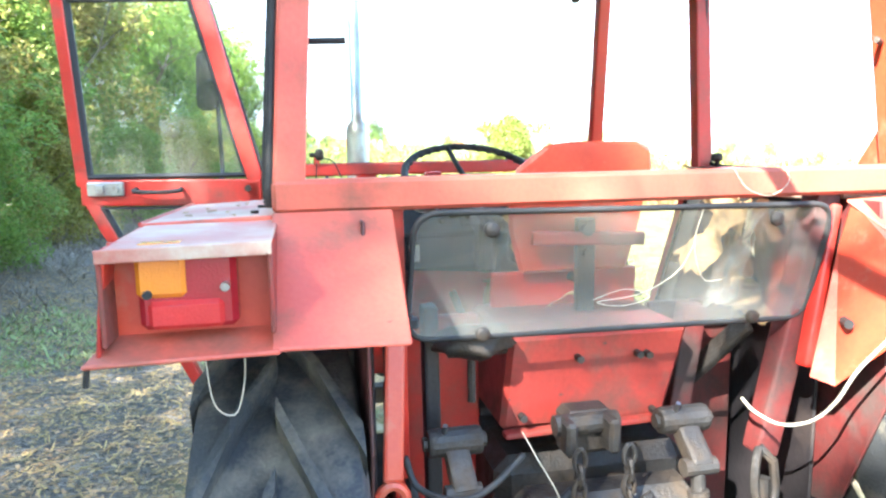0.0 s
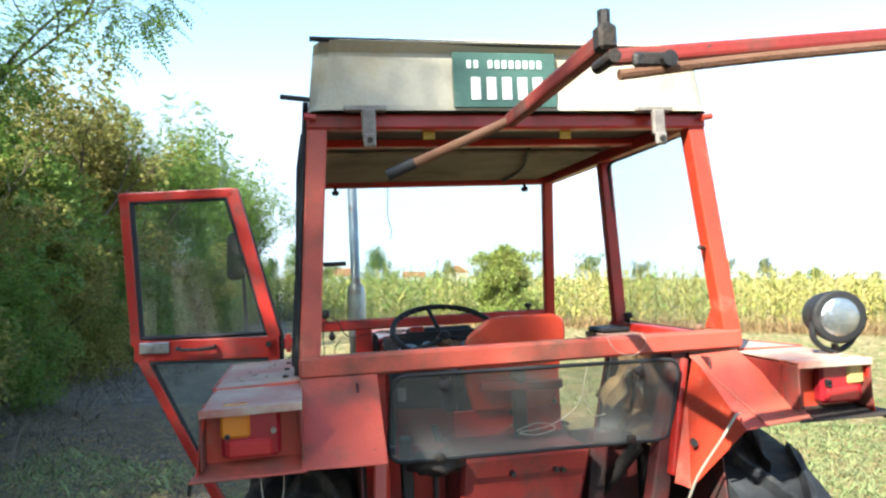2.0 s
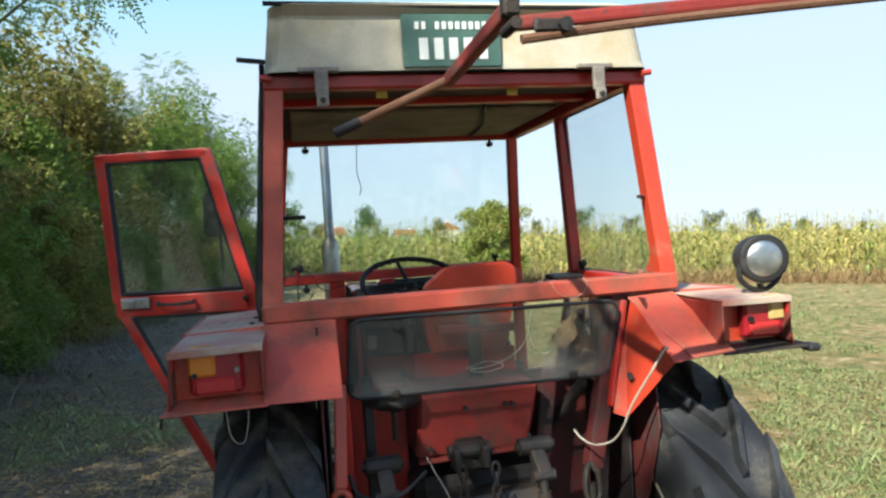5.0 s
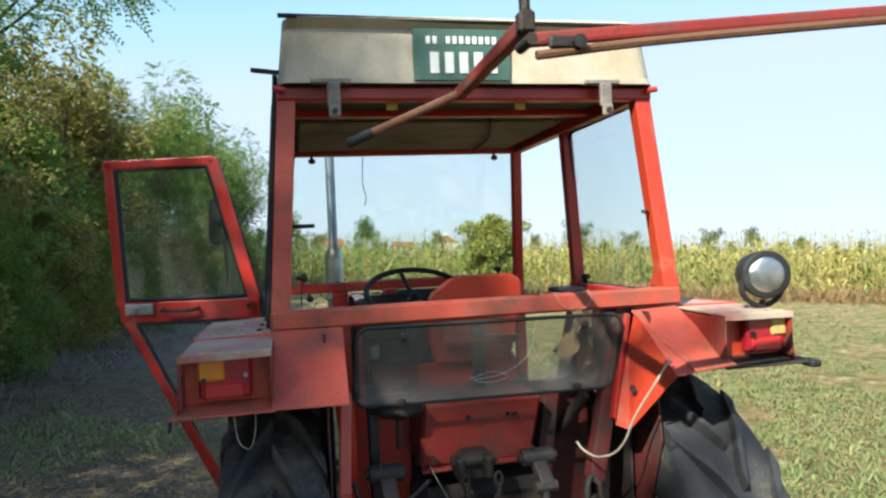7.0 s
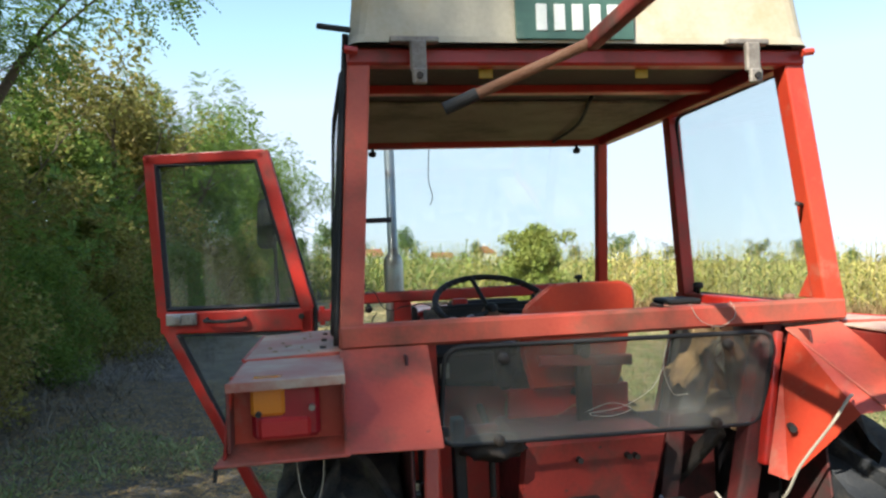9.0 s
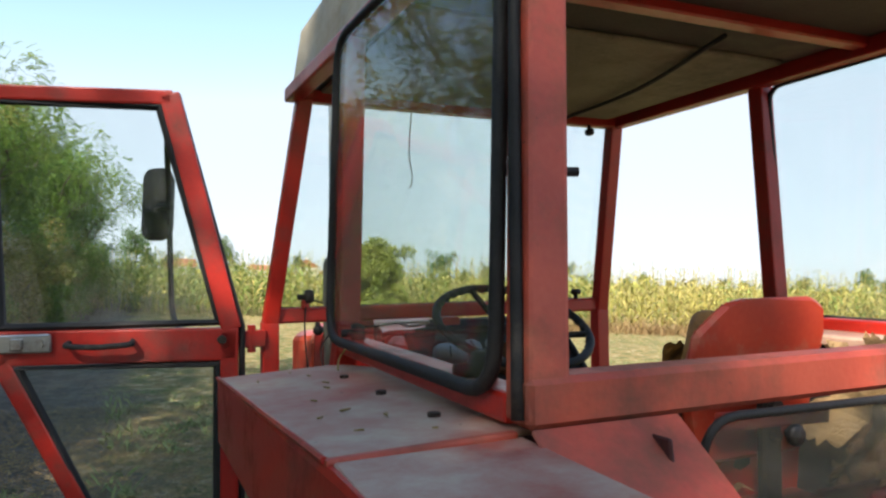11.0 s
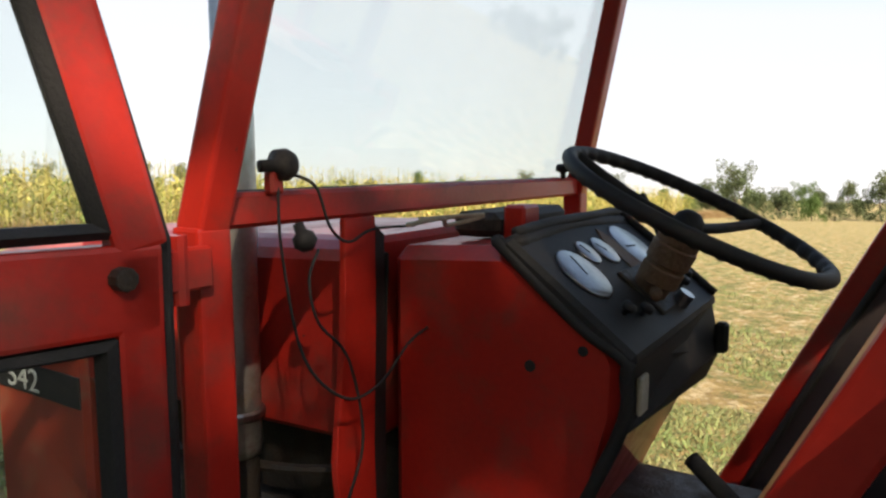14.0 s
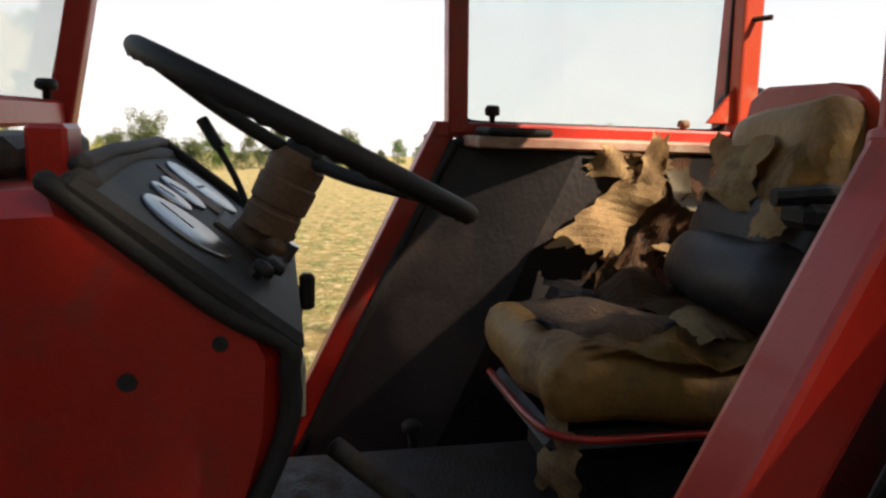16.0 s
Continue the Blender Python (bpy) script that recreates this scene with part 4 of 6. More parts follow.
# fenders: top, skirt, sloped rear sheet, lamp box
for s in (-1, 1):
    pm = M_DUSTY if s < 0 else M_FADED
    top = plate([(s * 0.46, 0.03, 1.378), (s * 0.818, 0.03, 1.37), (s * 0.84, 0.735, 1.345), (s * 0.63, 0.76, 1.352), (s * 0.6, 0.74, 1.355), (s * 0.47, 0.5, 1.36)], (0, 0, -0.006), 0.002)
    fender = P("fender", top, M_DUSTY, TR, "flat red rear fender covered in dust")
    P("fold_edge", beam((s * 0.612, 0.028, 1.372), (s * 0.817, 0.028, 1.366), 0.01, 0.012, (0, 0, 1), 0.003), M_FADED, fender)
    P("edge_bead", tube([(s * 0.817, 0.03, 1.369), (s * 0.8415, 0.735, 1.345)], 0.004, 6), M_RED, fender)
    P("fender_skirt", join(plate([(s * 0.815, 0.0, 1.366), (s * 0.842, 0.737, 1.343), (s * 0.84, 0.745, 1.225), (s * 0.832, 0.3, 1.225), (s * 0.828, -0.22, 1.225), (s * 0.812, -0.22, 1.366)], (-s * 0.006, 0, 0), 0.002),
                           plate([(s * 0.842, 0.738, 1.345), (s * 0.63, 0.762, 1.352), (s * 0.63, 0.762, 1.23), (s * 0.84, 0.745, 1.225)], (0, -0.006, 0), 0.002)), M_RED, fender)
    # inner wall in the red that carries the shade under the fender
    P("inner_wall", plate([(s * 0.47, -0.05, 1.37), (s * 0.47, 0.5, 1.36), (s * 0.47, 0.56, 1.1), (s * 0.47, 0.66, 0.8), (s * 0.47, 0.75, 0.55), (s * 0.47, 0.0, 0.75), (s * 0.47, -0.1, 1.0)], (s * 0.006, 0, 0), 0.002), M_SHADERED, fender)
    sh = plate([(s * 0.42, -0.002, 1.384), (s * 0.612, -0.002, 1.384), (s * 0.612, -0.225, 1.224), (s * 0.425, -0.225, 1.22)] if s < 0 else
               [(s * 0.44, -0.002, 1.372), (s * 0.59, -0.002, 1.378), (s * 0.64, -0.225, 1.226), (s * 0.51, -0.225, 1.222)], (0, 0, -0.006), 0.002)
    P("sloped_sheet", sh, M_FADED, fender, "faded pinkish red sheet metal")
    # lamp box: five walls and a recessed back
    x0, x1 = s * 0.605, s * 0.818
    lb = P("lamp_box", box((x0, -0.165, 1.24), (x1, -0.158, 1.366), 0.001), M_ORANGE, fender, "open-backed lamp box of bent sheet metal")
    P("box_top", plate([(x0, -0.226, 1.361), (x1 - s * 0.004, -0.226, 1.359), (x1 - s * 0.008, 0.026, 1.362), (x0, 0.026, 1.364)], (0, 0, 0.006), 0.002), M_DUSTY, lb)
    P("folded_lip", beam((x0, -0.226, 1.359), (x1, -0.226, 1.356), 0.006, 0.018, (0, 1, 0), 0.002), M_DUSTY, lb)
    P("box_side", box((x0, -0.225, 1.245), (x0 + s * 0.006, 0.0, 1.358), 0.002), M_OLDRED, lb)
    P("box_side", box((x1 - s * 0.006, -0.225, 1.238), (x1, -0.0, 1.356), 0.002), M_OLDRED, lb)
    P("lip", plate([(x0, -0.155, 1.245), (x1, -0.155, 1.243), (s * 0.842 if s < 0 else s * 0.885, -0.238, 1.222), (s * 0.6, -0.23, 1.222)], (0, 0, -0.006), 0.002), M_FADED if s < 0 else M_STEEL, lb)
    lx = -0.715 if s < 0 else 0.752
    z0 = 1.31
    lamp = P("tail_lamp", box((lx - 0.062, -0.2, z0 - 0.058), (lx + 0.062, -0.163, z0 + 0.056), 0.008), M_REDLENS, lb, "tail lamp with amber and red lenses")
    ax0, ax1 = (lx - 0.0625, lx - 0.001) if s < 0 else (lx + 0.012, lx + 0.0605)
    P("amber_lens", box((ax0, -0.207, z0 - 0.014), (ax1, -0.17, z0 + 0.057), 0.006), M_AMBER if s < 0 else material("pale_amber_lens", (0.62, 0.45, 0.16), rough=0.3), lamp)
    P("red_lens", box((lx - 0.05, -0.208, z0 - 0.056), (lx + 0.045, -0.17, z0 - 0.018), 0.006), M_REDBRIGHT, lamp)
    for bx, bz in ((lx + 0.048 * (1 if s < 0 else -1), z0 - 0.002), (lx - 0.048, z0 - 0.008)):
        P("screw", cyl((bx, -0.213, bz), (bx, -0.2, bz), 0.006, seg=8), M_CHROME if bx > lx else M_BLACK, lamp)
fl = P("fender_flap", join(plate([(0.448, -0.008, 1.368), (0.428, -0.004, 1.28), (0.362, -0.03, 1.04), (0.39, -0.062, 1.03), (0.425, -0.1, 1.13)], (0.004, 0.006, 0.0), 0.0),
                           plate([(0.448, -0.008, 1.368), (0.425, -0.1, 1.13), (0.39, -0.062, 1.03), (0.47, -0.2, 1.205), (0.515, -0.224, 1.216)], (0.004, 0.006, 0.0), 0.0)), M_ORANGE, TR, "bent orange-red fender flap")
P("bolt", cyl((0.4, -0.075, 1.15), (0.41, -0.05, 1.15), 0.009, seg=8), M_BLACK, fl)
P("flap_brace", beam((0.44, 0.03, 1.36), (0.372, 0.0, 1.05), 0.03, 0.02), M_RED, fl)
P("cable", tube([(0.46, -0.19, 1.245), (0.43, -0.215, 1.245), (0.4, -0.2, 1.19), (0.368, -0.14, 1.09), (0.352, -0.11, 1.02), (0.33, -0.08, 0.975), (0.29, -0.05, 0.96), (0.27, 0.0, 0.968), (0.262, 0.03, 0.985)], 0.0032, 8), M_CABLE, TR, "pale hanging cable", True)
P("wire_loop", tube([(-0.7, -0.2, 1.22), (-0.69, -0.21, 1.15), (-0.665, -0.2, 1.13), (-0.652, -0.19, 1.17), (-0.65, -0.18, 1.215)], 0.0011, 6), M_CABLE, TR)
P("skirt_tip", cyl((-0.838, -0.22, 1.222), (-0.842, -0.222, 1.19), 0.004, seg=6), M_BLACK, TR)
P("rubber_corner", box((0.855, -0.25, 1.205), (0.89, -0.2, 1.226), 0.006), M_RUBBER, TR)

# work lamp on the fender
wl = new("work_lamp")
wl.parent = TR
tagged(wl, "round black work lamp with a clear lens on a U bracket")
wm = Matrix.Translation((0.795, -0.13, 1.466)) @ Vector((-0.22, -1, -0.02)).to_track_quat("Z", "Y").to_matrix().to_4x4()
P("lamp_body", lathe([(0.0, -0.075), (0.03, -0.073), (0.058, -0.05), (0.066, -0.01), (0.066, 0.02), (0.07, 0.022), (0.07, 0.034), (0.062, 0.036)], wm, 28), M_BLACK, wl, "", True)
P("lens", lathe([(0.061, 0.03), (0.045, 0.04), (0.02, 0.045), (0.0, 0.046)], wm, 28), M_LENS, wl, "ribbed clear lamp lens", True)
P("bracket", tube([(0.865, -0.12, 1.455), (0.862, -0.125, 1.41), (0.82, -0.13, 1.378), (0.77, -0.13, 1.378), (0.728, -0.135, 1.41), (0.726, -0.135, 1.455)], 0.008, 8), M_BLACK, wl)
P("stud", cyl((0.795, -0.13, 1.366), (0.795, -0.13, 1.392), 0.009, seg=8), M_STEEL, wl)

# left door, swung open past the front post
door = new("cab_door")
door.parent = TR
tagged(door, "open red cab door with glass above and below")
HX, HY = -0.70, 1.468


def D(x, z, off=0.0):
    return Vector((x, HY - 0.18 * (x - HX) + off, z))


OUT = [(-1.392, 2.045), (-0.882, 2.055), (-0.708, 1.38), (-0.708, 0.5), (-0.93, 0.5), (-1.34, 1.315), (-1.364, 1.36)]


def dbar(a, b, w=0.05, d=0.035):
    return beam(D(*a), D(*b), w, d, (-0.985, 0.177, 0), 0.006)


def zbar(a, b, w=0.045, d=0.035):
    p, q = D(*a), D(*b)
    across = (q - p).cross(Vector((0.18, 1, 0)))
    return beam(p, q, w, d, across, 0.006)


for nm, a, b, w in (("top_rail", (-1.39, 2.028), (-0.885, 2.033), 0.042), ("hinge_stile", (-0.895, 2.045), (-0.729, 1.37), 0.056), ("outer_stile", (-1.37, 2.045), (-1.335, 1.36), 0.045),
                    ("middle_rail", (-1.345, 1.337), (-0.71, 1.33), 0.094), ("lower_stile", (-0.735, 1.37), (-0.737, 0.5), 0.05), ("diagonal_stile", (-1.318, 1.31), (-0.92, 0.5), 0.045), ("bottom_rail", (-0.94, 0.515), (-0.72, 0.515), 0.045)):
    P(nm, zbar(a, b, w), M_RED, door)


def dpane(nm, pts, bead):
    ps = [D(*p) for p in pts]
    nrm = Vector((0.18, 1, 0)).normalized()
    pane = part(nm, plate([p - nrm * 0.002 for p in ps], nrm * 0.004, 0), M_GLASS, door)
    pane.visible_shadow = False
    part("rubber_bead", tube(ps, bead, 6, closed=True, smooth_path=False), M_RUBBER, pane)


P("edge_seal", tube([D(-0.874, 2.045, 0.004), D(-0.7, 1.378, 0.004), D(-0.704, 0.51, 0.004)], 0.009, 8, smooth_path=False), M_RUBBER, door)
dpane("upper_glass", [(-1.343, 2.005), (-0.918, 2.008), (-0.762, 1.392), (-1.315, 1.392)], 0.018)
dpane("lower_glass", [(-1.275, 1.28), (-0.765, 1.275), (-0.765, 0.545), (-0.94, 0.545)], 0.018)
P("latch_plate", join(box((-0.065, -0.008, -0.025), (0.065, 0.008, 0.025), 0.004), cyl((0.04, -0.02, 0), (0.04, 0, 0), 0.012, seg=10), box((-0.03, -0.02, -0.016), (0.0, -0.006, 0.016), 0.003)), M_GALV, door, "worn bare metal door latch plate").matrix_basis = Matrix.Translation(D(-1.255, 1.35, -0.03)) @ pose(0, 0, 0, 0, 0, -10.2)
P("pull_handle", join(tube([(-0.08, 0, 0.006), (-0.076, -0.03, 0), (0, -0.034, -0.004), (0.076, -0.03, 0), (0.08, 0, 0.006)], 0.008, 8)), M_BLACK, door, "black pull handle").matrix_basis = Matrix.Translation(D(-1.07, 1.342, -0.024)) @ pose(0, 0, 0, 0, 0, -10.2)
P("bolt_head", cyl(D(-0.758, 1.344, -0.032), D(-0.758, 1.344, -0.012), 0.013, seg=10, bevel=0.003), M_STEEL, door)
for z in (1.34, 0.95):
    P("hinge", join(cyl((-0.672, 1.485, z - 0.04), (-0.672, 1.485, z + 0.04), 0.012, seg=10), box((-0.71, 1.475, z - 0.025), (-0.63, 1.49, z + 0.025), 0.003)), M_RED, door)
mp = Vector((-0.908, 1.833, 1.757))
arm = P("mirror_arm", tube([D(-0.9, 1.98, 0.03), (-0.895, 1.68, 1.9), (-0.885, 1.79, 1.76), (-0.882, 1.8, 1.6), (-0.876, 1.765, 1.41), D(-0.86, 1.36, 0.02)], 0.009, 8), M_BLACK, door, "bent black mirror arm", True)
mbm = bmesh.new()
rings = []
for off, k in ((-0.03, 0.55), (-0.022, 0.9), (0.0, 1.0), (0.01, 0.98)):
    rings.append([mbm.verts.new((u * k, off, v * k)) for u, v in rounded(0.1, 0.24, 0.035, 5)])
for a, b in zip(rings, rings[1:]):
    for k in range(len(a)):
        mbm.faces.new((a[k], a[(k + 1) % len(a)], b[(k + 1) % len(a)], b[k]))
mbm.faces.new(rings[0])
mbm.faces.new(rings[-1])
mir = P("mirror_housing", mbm, M_BLACK, door, "black rear-view mirror", True)
mir.matrix_basis = Matrix.Translation(mp + Vector((-0.01, 0, 0))) @ pose(0, 0, 0, 4, 0, 148)
P("mirror_clamp", cyl(mp + Vector((-0.01, -0.01, -0.01)), mp + Vector((0.03, -0.04, -0.01)), 0.013, seg=10), M_BLACK, arm)

# cowl, dashboard, steering
CW = 0.255
prof = [(1.50, 1.325), (1.285, 1.338), (1.165, 1.232), (1.096, 1.192), (1.1, 1.1), (1.16, 0.955), (1.26, 0.72), (1.5, 0.72)]
cowl = P("cowl", plate([(-CW, y, z) for y, z in prof], (2 * CW, 0, 0), 0.022), M_RED, TR, "red sheet metal instrument cowl")
P("cowl_seam", beam((-CW - 0.002, 1.508, 1.315), (-CW - 0.002, 1.53, 0.72), 0.016, 0.006), M_RUBBER, cowl)
P("dash_rim", tube([(-CW + 0.004, 1.3, 1.345), (-CW, 1.285, 1.335), (-CW, 1.165, 1.234), (-CW, 1.1, 1.195), (-CW, 1.096, 1.17), (-CW + 0.005, 1.1, 1.1), (-CW + 0.005, 1.16, 0.955), (-CW + 0.005, 1.24, 0.76)], 0.0105, 8, 4), M_RUBBER, cowl, "black rubber edging", True)
dd = Vector((0, 1.096 - 1.285, 1.192 - 1.338)).normalized()
dn = Vector((0, dd.z, -dd.y)).normalized()
if dn.z < 0:
    dn = -dn
dc = Vector((0.0, 1.19, 1.268))
dm = Matrix((Vector((1, 0, 0)), -dd, dn)).transposed().to_4x4()
dm.translation = dc
dash = P("dashboard", join(box((-0.262, -0.132, -0.01), (0.25, 0.124, 0.014), 0.008, dm)), M_BLACK, TR, "black dashboard with round dials")
P("dash_apron", plate([(-0.245, 1.09, 1.195), (0.25, 1.09, 1.195), (0.24, 1.065, 1.1), (0.2, 1.085, 1.05), (-0.245, 1.098, 1.08)], (0, 0.012, 0), 0.003), M_BLACK, dash)
P("dash_hood", tube([(-0.25, 1.275, 1.34), (0.0, 1.285, 1.352), (0.25, 1.275, 1.34)], 0.016, 8), M_RUBBER, dash, "", True)
for u, v, r in ((-0.16, 0.02, 0.05), (-0.075, 0.055, 0.025), (-0.005, 0.05, 0.03), (0.13, 0.04, 0.055)):
    m = dm @ Matrix.Translation((u, v, 0.014))
    dial = P("dial", lathe([(r * 1.06, 0.0), (r * 1.06, 0.003), (r, 0.004)], m, 24), M_CHROME, dash, "chrome dial bezel", True)
    P("dial_face", lathe([(r, 0.0), (r, 0.002), (0.0, 0.0022)], m, 24), M_DIAL, dial)
    P("needle", box((-0.002, -r * 0.1, 0.0025), (0.002, r * 0.75, 0.0045), 0, m @ Matrix.Rotation(u * 6 + 0.7, 4, "Z")), M_BLACK, dial)
P("raised_rim", tube([dm @ Vector(q) for q in ((-0.235, 0.124, 0.018), (-0.1, 0.128, 0.022), (0.1, 0.128, 0.022), (0.2, 0.128, 0.022), (0.246, 0.1, 0.02), (0.246, -0.12, 0.018))], 0.009, 8, 6), M_RUBBER, dash, "", True)
P("rusty_patch", plate([dm @ Vector(q) for q in ((0.02, -0.03, 0.0145), (0.075, -0.035, 0.0145), (0.085, 0.06, 0.0145), (0.055, 0.1, 0.0145), (0.03, 0.07, 0.0145))], dn * 0.002, 0), M_BROWN, dash, "worn brown patch of bare metal")
for u, v in ((-0.17, -0.065), (-0.12, -0.08), (0.09, -0.06), (0.14, -0.07), (0.19, -0.06)):
    q = dm @ Vector((u, v, 0.012))
    knob(q, dn, 0.011, 0.022, dash, "switch")
P("warning_tag", box((-0.235, 1.08, 1.11), (-0.2, 1.088, 1.165), 0.002), M_CABLE, dash, "small pale label")
P("side_lamp_switch", box((0.205, 1.05, 1.1), (0.23, 1.075, 1.16), 0.006), M_BLACK, dash)
# flush black discs stand in for the dark of two holes in the cowl
for y, z, r in ((1.241, 1.163, 0.009), (1.159, 1.197, 0.0075)):
    P("hole_disc", cyl((-CW - 0.0015, y, z), (-CW + 0.01, y, z), r, seg=12), M_BLACK, cowl)
P("bracket_block", box((-0.135, 1.312, 1.325), (-0.075, 1.352, 1.392), 0.005), M_RED, TR, "small red bracket on the cowl")
P("wiper_motor", box((-0.14, 1.36, 1.335), (0.16, 1.45, 1.378), 0.012), M_BLACK, TR, "black wiper motor cover")
sc, sa = Vector((-0.03, 1.07, 1.378)), Vector((0, 0.396, 0.188)).normalized()
sn = Vector((0, -sa.z, sa.y))
cm_ = Matrix((Vector((1, 0, 0)), sa, sn)).transposed().to_4x4()
cm_.translation = sc
col = P("steering_column", join(cyl(dm @ Vector((-0.0, -0.05, 0)), sc - sn * 0.1, 0.032, 0.028, 18),
                                lathe([(0.0, -0.125), (0.028, -0.125), (0.034, -0.12), (0.035, -0.095), (0.033, -0.092), (0.033, -0.088), (0.036, -0.085), (0.037, -0.055), (0.034, -0.052), (0.035, -0.048), (0.036, -0.03), (0.027, -0.016), (0.0, -0.016)], cm_, 28)), M_BROWN, TR, "rust-brown steering column")
P("column_flange", box((-0.055, -0.1, 0.012), (0.06, 0.0, 0.02), 0.003, dm), M_STEEL, col)
P("column_lever", tube([dm @ Vector((-0.03, -0.06, 0.03)), dm @ Vector((-0.07, -0.07, 0.04)), dm @ Vector((-0.09, -0.075, 0.042))], 0.009, 8), M_BROWN, col, "", True)
wheel = new("steering_wheel")
wheel.parent = TR
tagged(wheel, "black three-spoke steering wheel with finger grips")
sm = Matrix((Vector((1, 0, 0)), sa, sn)).transposed().to_4x4()
sm.translation = sc + sn * 0.01
R = 0.215
rim = []
for k in range(144):
    a = 2 * math.pi * k / 144
    rim.append(sm @ Vector((math.cos(a) * R, math.sin(a) * R, 0)))
rim_bm = tube(rim, 0.0118, 10, closed=True, smooth_path=False)
inv = sm.inverted()
for v in rim_bm.verts:                      # finger grips on the inner underside
    q = inv @ v.co
    away = math.hypot(q.x, q.y) - R
    if away < 0.004 and q.z < 0.006:
        k = 0.0035 * math.cos(36 * math.atan2(q.y, q.x))
        v.co = sm @ Vector((q.x * (1 - k / R), q.y * (1 - k / R), q.z - abs(k) * 0.6))
P("rim", rim_bm, M_BLACK, wheel, "black rim with finger grips", True)
for a in (100, 220, 340):
    e = Vector((math.cos(radians(a)), math.sin(radians(a)), 0))
    P("spoke", tube([sm @ (e * 0.02 + Vector((0, 0, -0.03))), sm @ (e * 0.1 + Vector((0, 0, -0.022))), sm @ (e * R)], 0.009, 8), M_BLACK, wheel, "", True)
P("hub", lathe([(0.0, -0.06), (0.025, -0.06), (0.027, -0.03), (0.022, -0.012), (0.012, -0.003), (0.0, -0.001)], sm, 18), M_BLACK, wheel, "", True)
lev = P("hand_lever", tube([(0.12, 1.12, 1.18), (0.15, 1.16, 1.3), (0.17, 1.2, 1.375)], 0.005, 8), M_BLACK, TR, "thin hand throttle lever", True)
P("grip", tube([(0.165, 1.19, 1.36), (0.178, 1.215, 1.4)], 0.009, 8), M_BLACK, lev)
P("key_barrel", cyl((0.05, 1.11, 1.21), (0.05, 1.09, 1.24), 0.014, seg=12), M_CHROME, dash)

# firewall strips and wiring by the left front post
P("firewall_strip", plate([(-0.365, 1.5, 1.378), (-0.29, 1.5, 1.378), (-0.292, 1.5, 1.2), (-0.3, 1.5, 1.0), (-0.285, 1.5, 0.6), (-0.36, 1.5, 0.6), (-0.395, 1.5, 1.0), (-0.368, 1.5, 1.2)], (0, 0.012, 0), 0.002), M_RED, TR)
P("firewall_seal", plate([(-0.288, 1.503, 1.365), (-0.262, 1.503, 1.345), (-0.262, 1.503, 0.6), (-0.283, 1.503, 0.6), (-0.298, 1.503, 1.0)], (0, 0.008, 0), 0.002), M_LINING, TR)
lampk = P("side_marker_lamp", lathe([(0.0, 0), (0.012, 0), (0.014, 0.02), (0.026, 0.03), (0.028, 0.05), (0.014, 0.066), (0.0, 0.067)], Matrix.Translation((-0.475, 1.49, 1.378)) @ pose(0, 0, 0, 150, 0, 0) @ Matrix.Diagonal((0.6, 0.6, 0.6, 1)), 14), M_BLACK, TR, "", True)
for pts in ([(-0.5, 1.49, 1.45), (-0.45, 1.48, 1.43), (-0.42, 1.48, 1.37), (-0.38, 1.48, 1.345), (-0.33, 1.475, 1.36), (-0.28, 1.43, 1.365)],
            [(-0.51, 1.49, 1.43), (-0.515, 1.48, 1.34), (-0.5, 1.46, 1.2), (-0.44, 1.44, 1.13), (-0.36, 1.44, 1.13), (-0.3, 1.43, 1.18), (-0.26, 1.42, 1.2)],
            [(-0.44, 1.485, 1.34), (-0.465, 1.48, 1.3), (-0.46, 1.47, 1.24), (-0.42, 1.45, 1.18), (-0.39, 1.45, 1.05), (-0.42, 1.46, 0.95)]):
    P("wire", tube(pts, 0.0024, 6), M_BLACK, TR, "loose black wire", True)
P("wire", tube([(-0.29, 1.44, 1.365), (-0.25, 1.4, 1.375), (-0.2, 1.42, 1.36), (-0.15, 1.38, 1.375), (-0.24, 1.45, 1.37)], 0.004, 6), M_CABLE, TR, "orange-brown loose wire ends", True)
P("antenna_wire", tube([(-0.2, 1.39, 2.03), (-0.205, 1.4, 1.9), (-0.19, 1.41, 1.83), (-0.2, 1.41, 1.79)], 0.002, 5), M_BLACK, TR)

# bonnet, engine, exhaust
bon = P("bonnet", plate([(-0.28, 1.53, 1.31), (-0.24, 1.53, 1.338), (0.24, 1.53, 1.338), (0.28, 1.53, 1.31), (0.28, 1.53, 0.98), (-0.28, 1.53, 0.98)], (0, 0.85, -0.03), 0.012), M_RED, TR, "red bonnet")
nose = P("bonnet_nose", plate([(-0.285, 2.385, 1.24), (-0.24, 2.385, 1.275), (0.24, 2.385, 1.275), (0.285, 2.385, 1.24), (0.285, 2.385, 0.45), (-0.285, 2.385, 0.45)], (0, 0.43, -0.04), 0.014), M_ORANGE, TR, "orange-red bonnet nose with a black band")
P("model_band", box((-0.289, 2.4, 0.875), (-0.283, 2.812, 0.955), 0.001), M_BLACK, nose, "black band with model number")
tx = bpy.data.curves.new("model_number", "FONT")
tx.body, tx.size, tx.extrude = "542", 0.085, 0.001
tob = new("text_tmp", tx)
me = bpy.data.meshes.new_from_object(tob)
bpy.data.objects.remove(tob)
num = new("model_number", me)
me.materials.append(M_WHITE)
num.parent = nose
num.matrix_basis = Matrix.Translation((-0.291, 2.735, 0.886)) @ pose(0, 0, 0, 90, 0, -90) @ Matrix.Diagonal((1.25, 1, 1, 1))
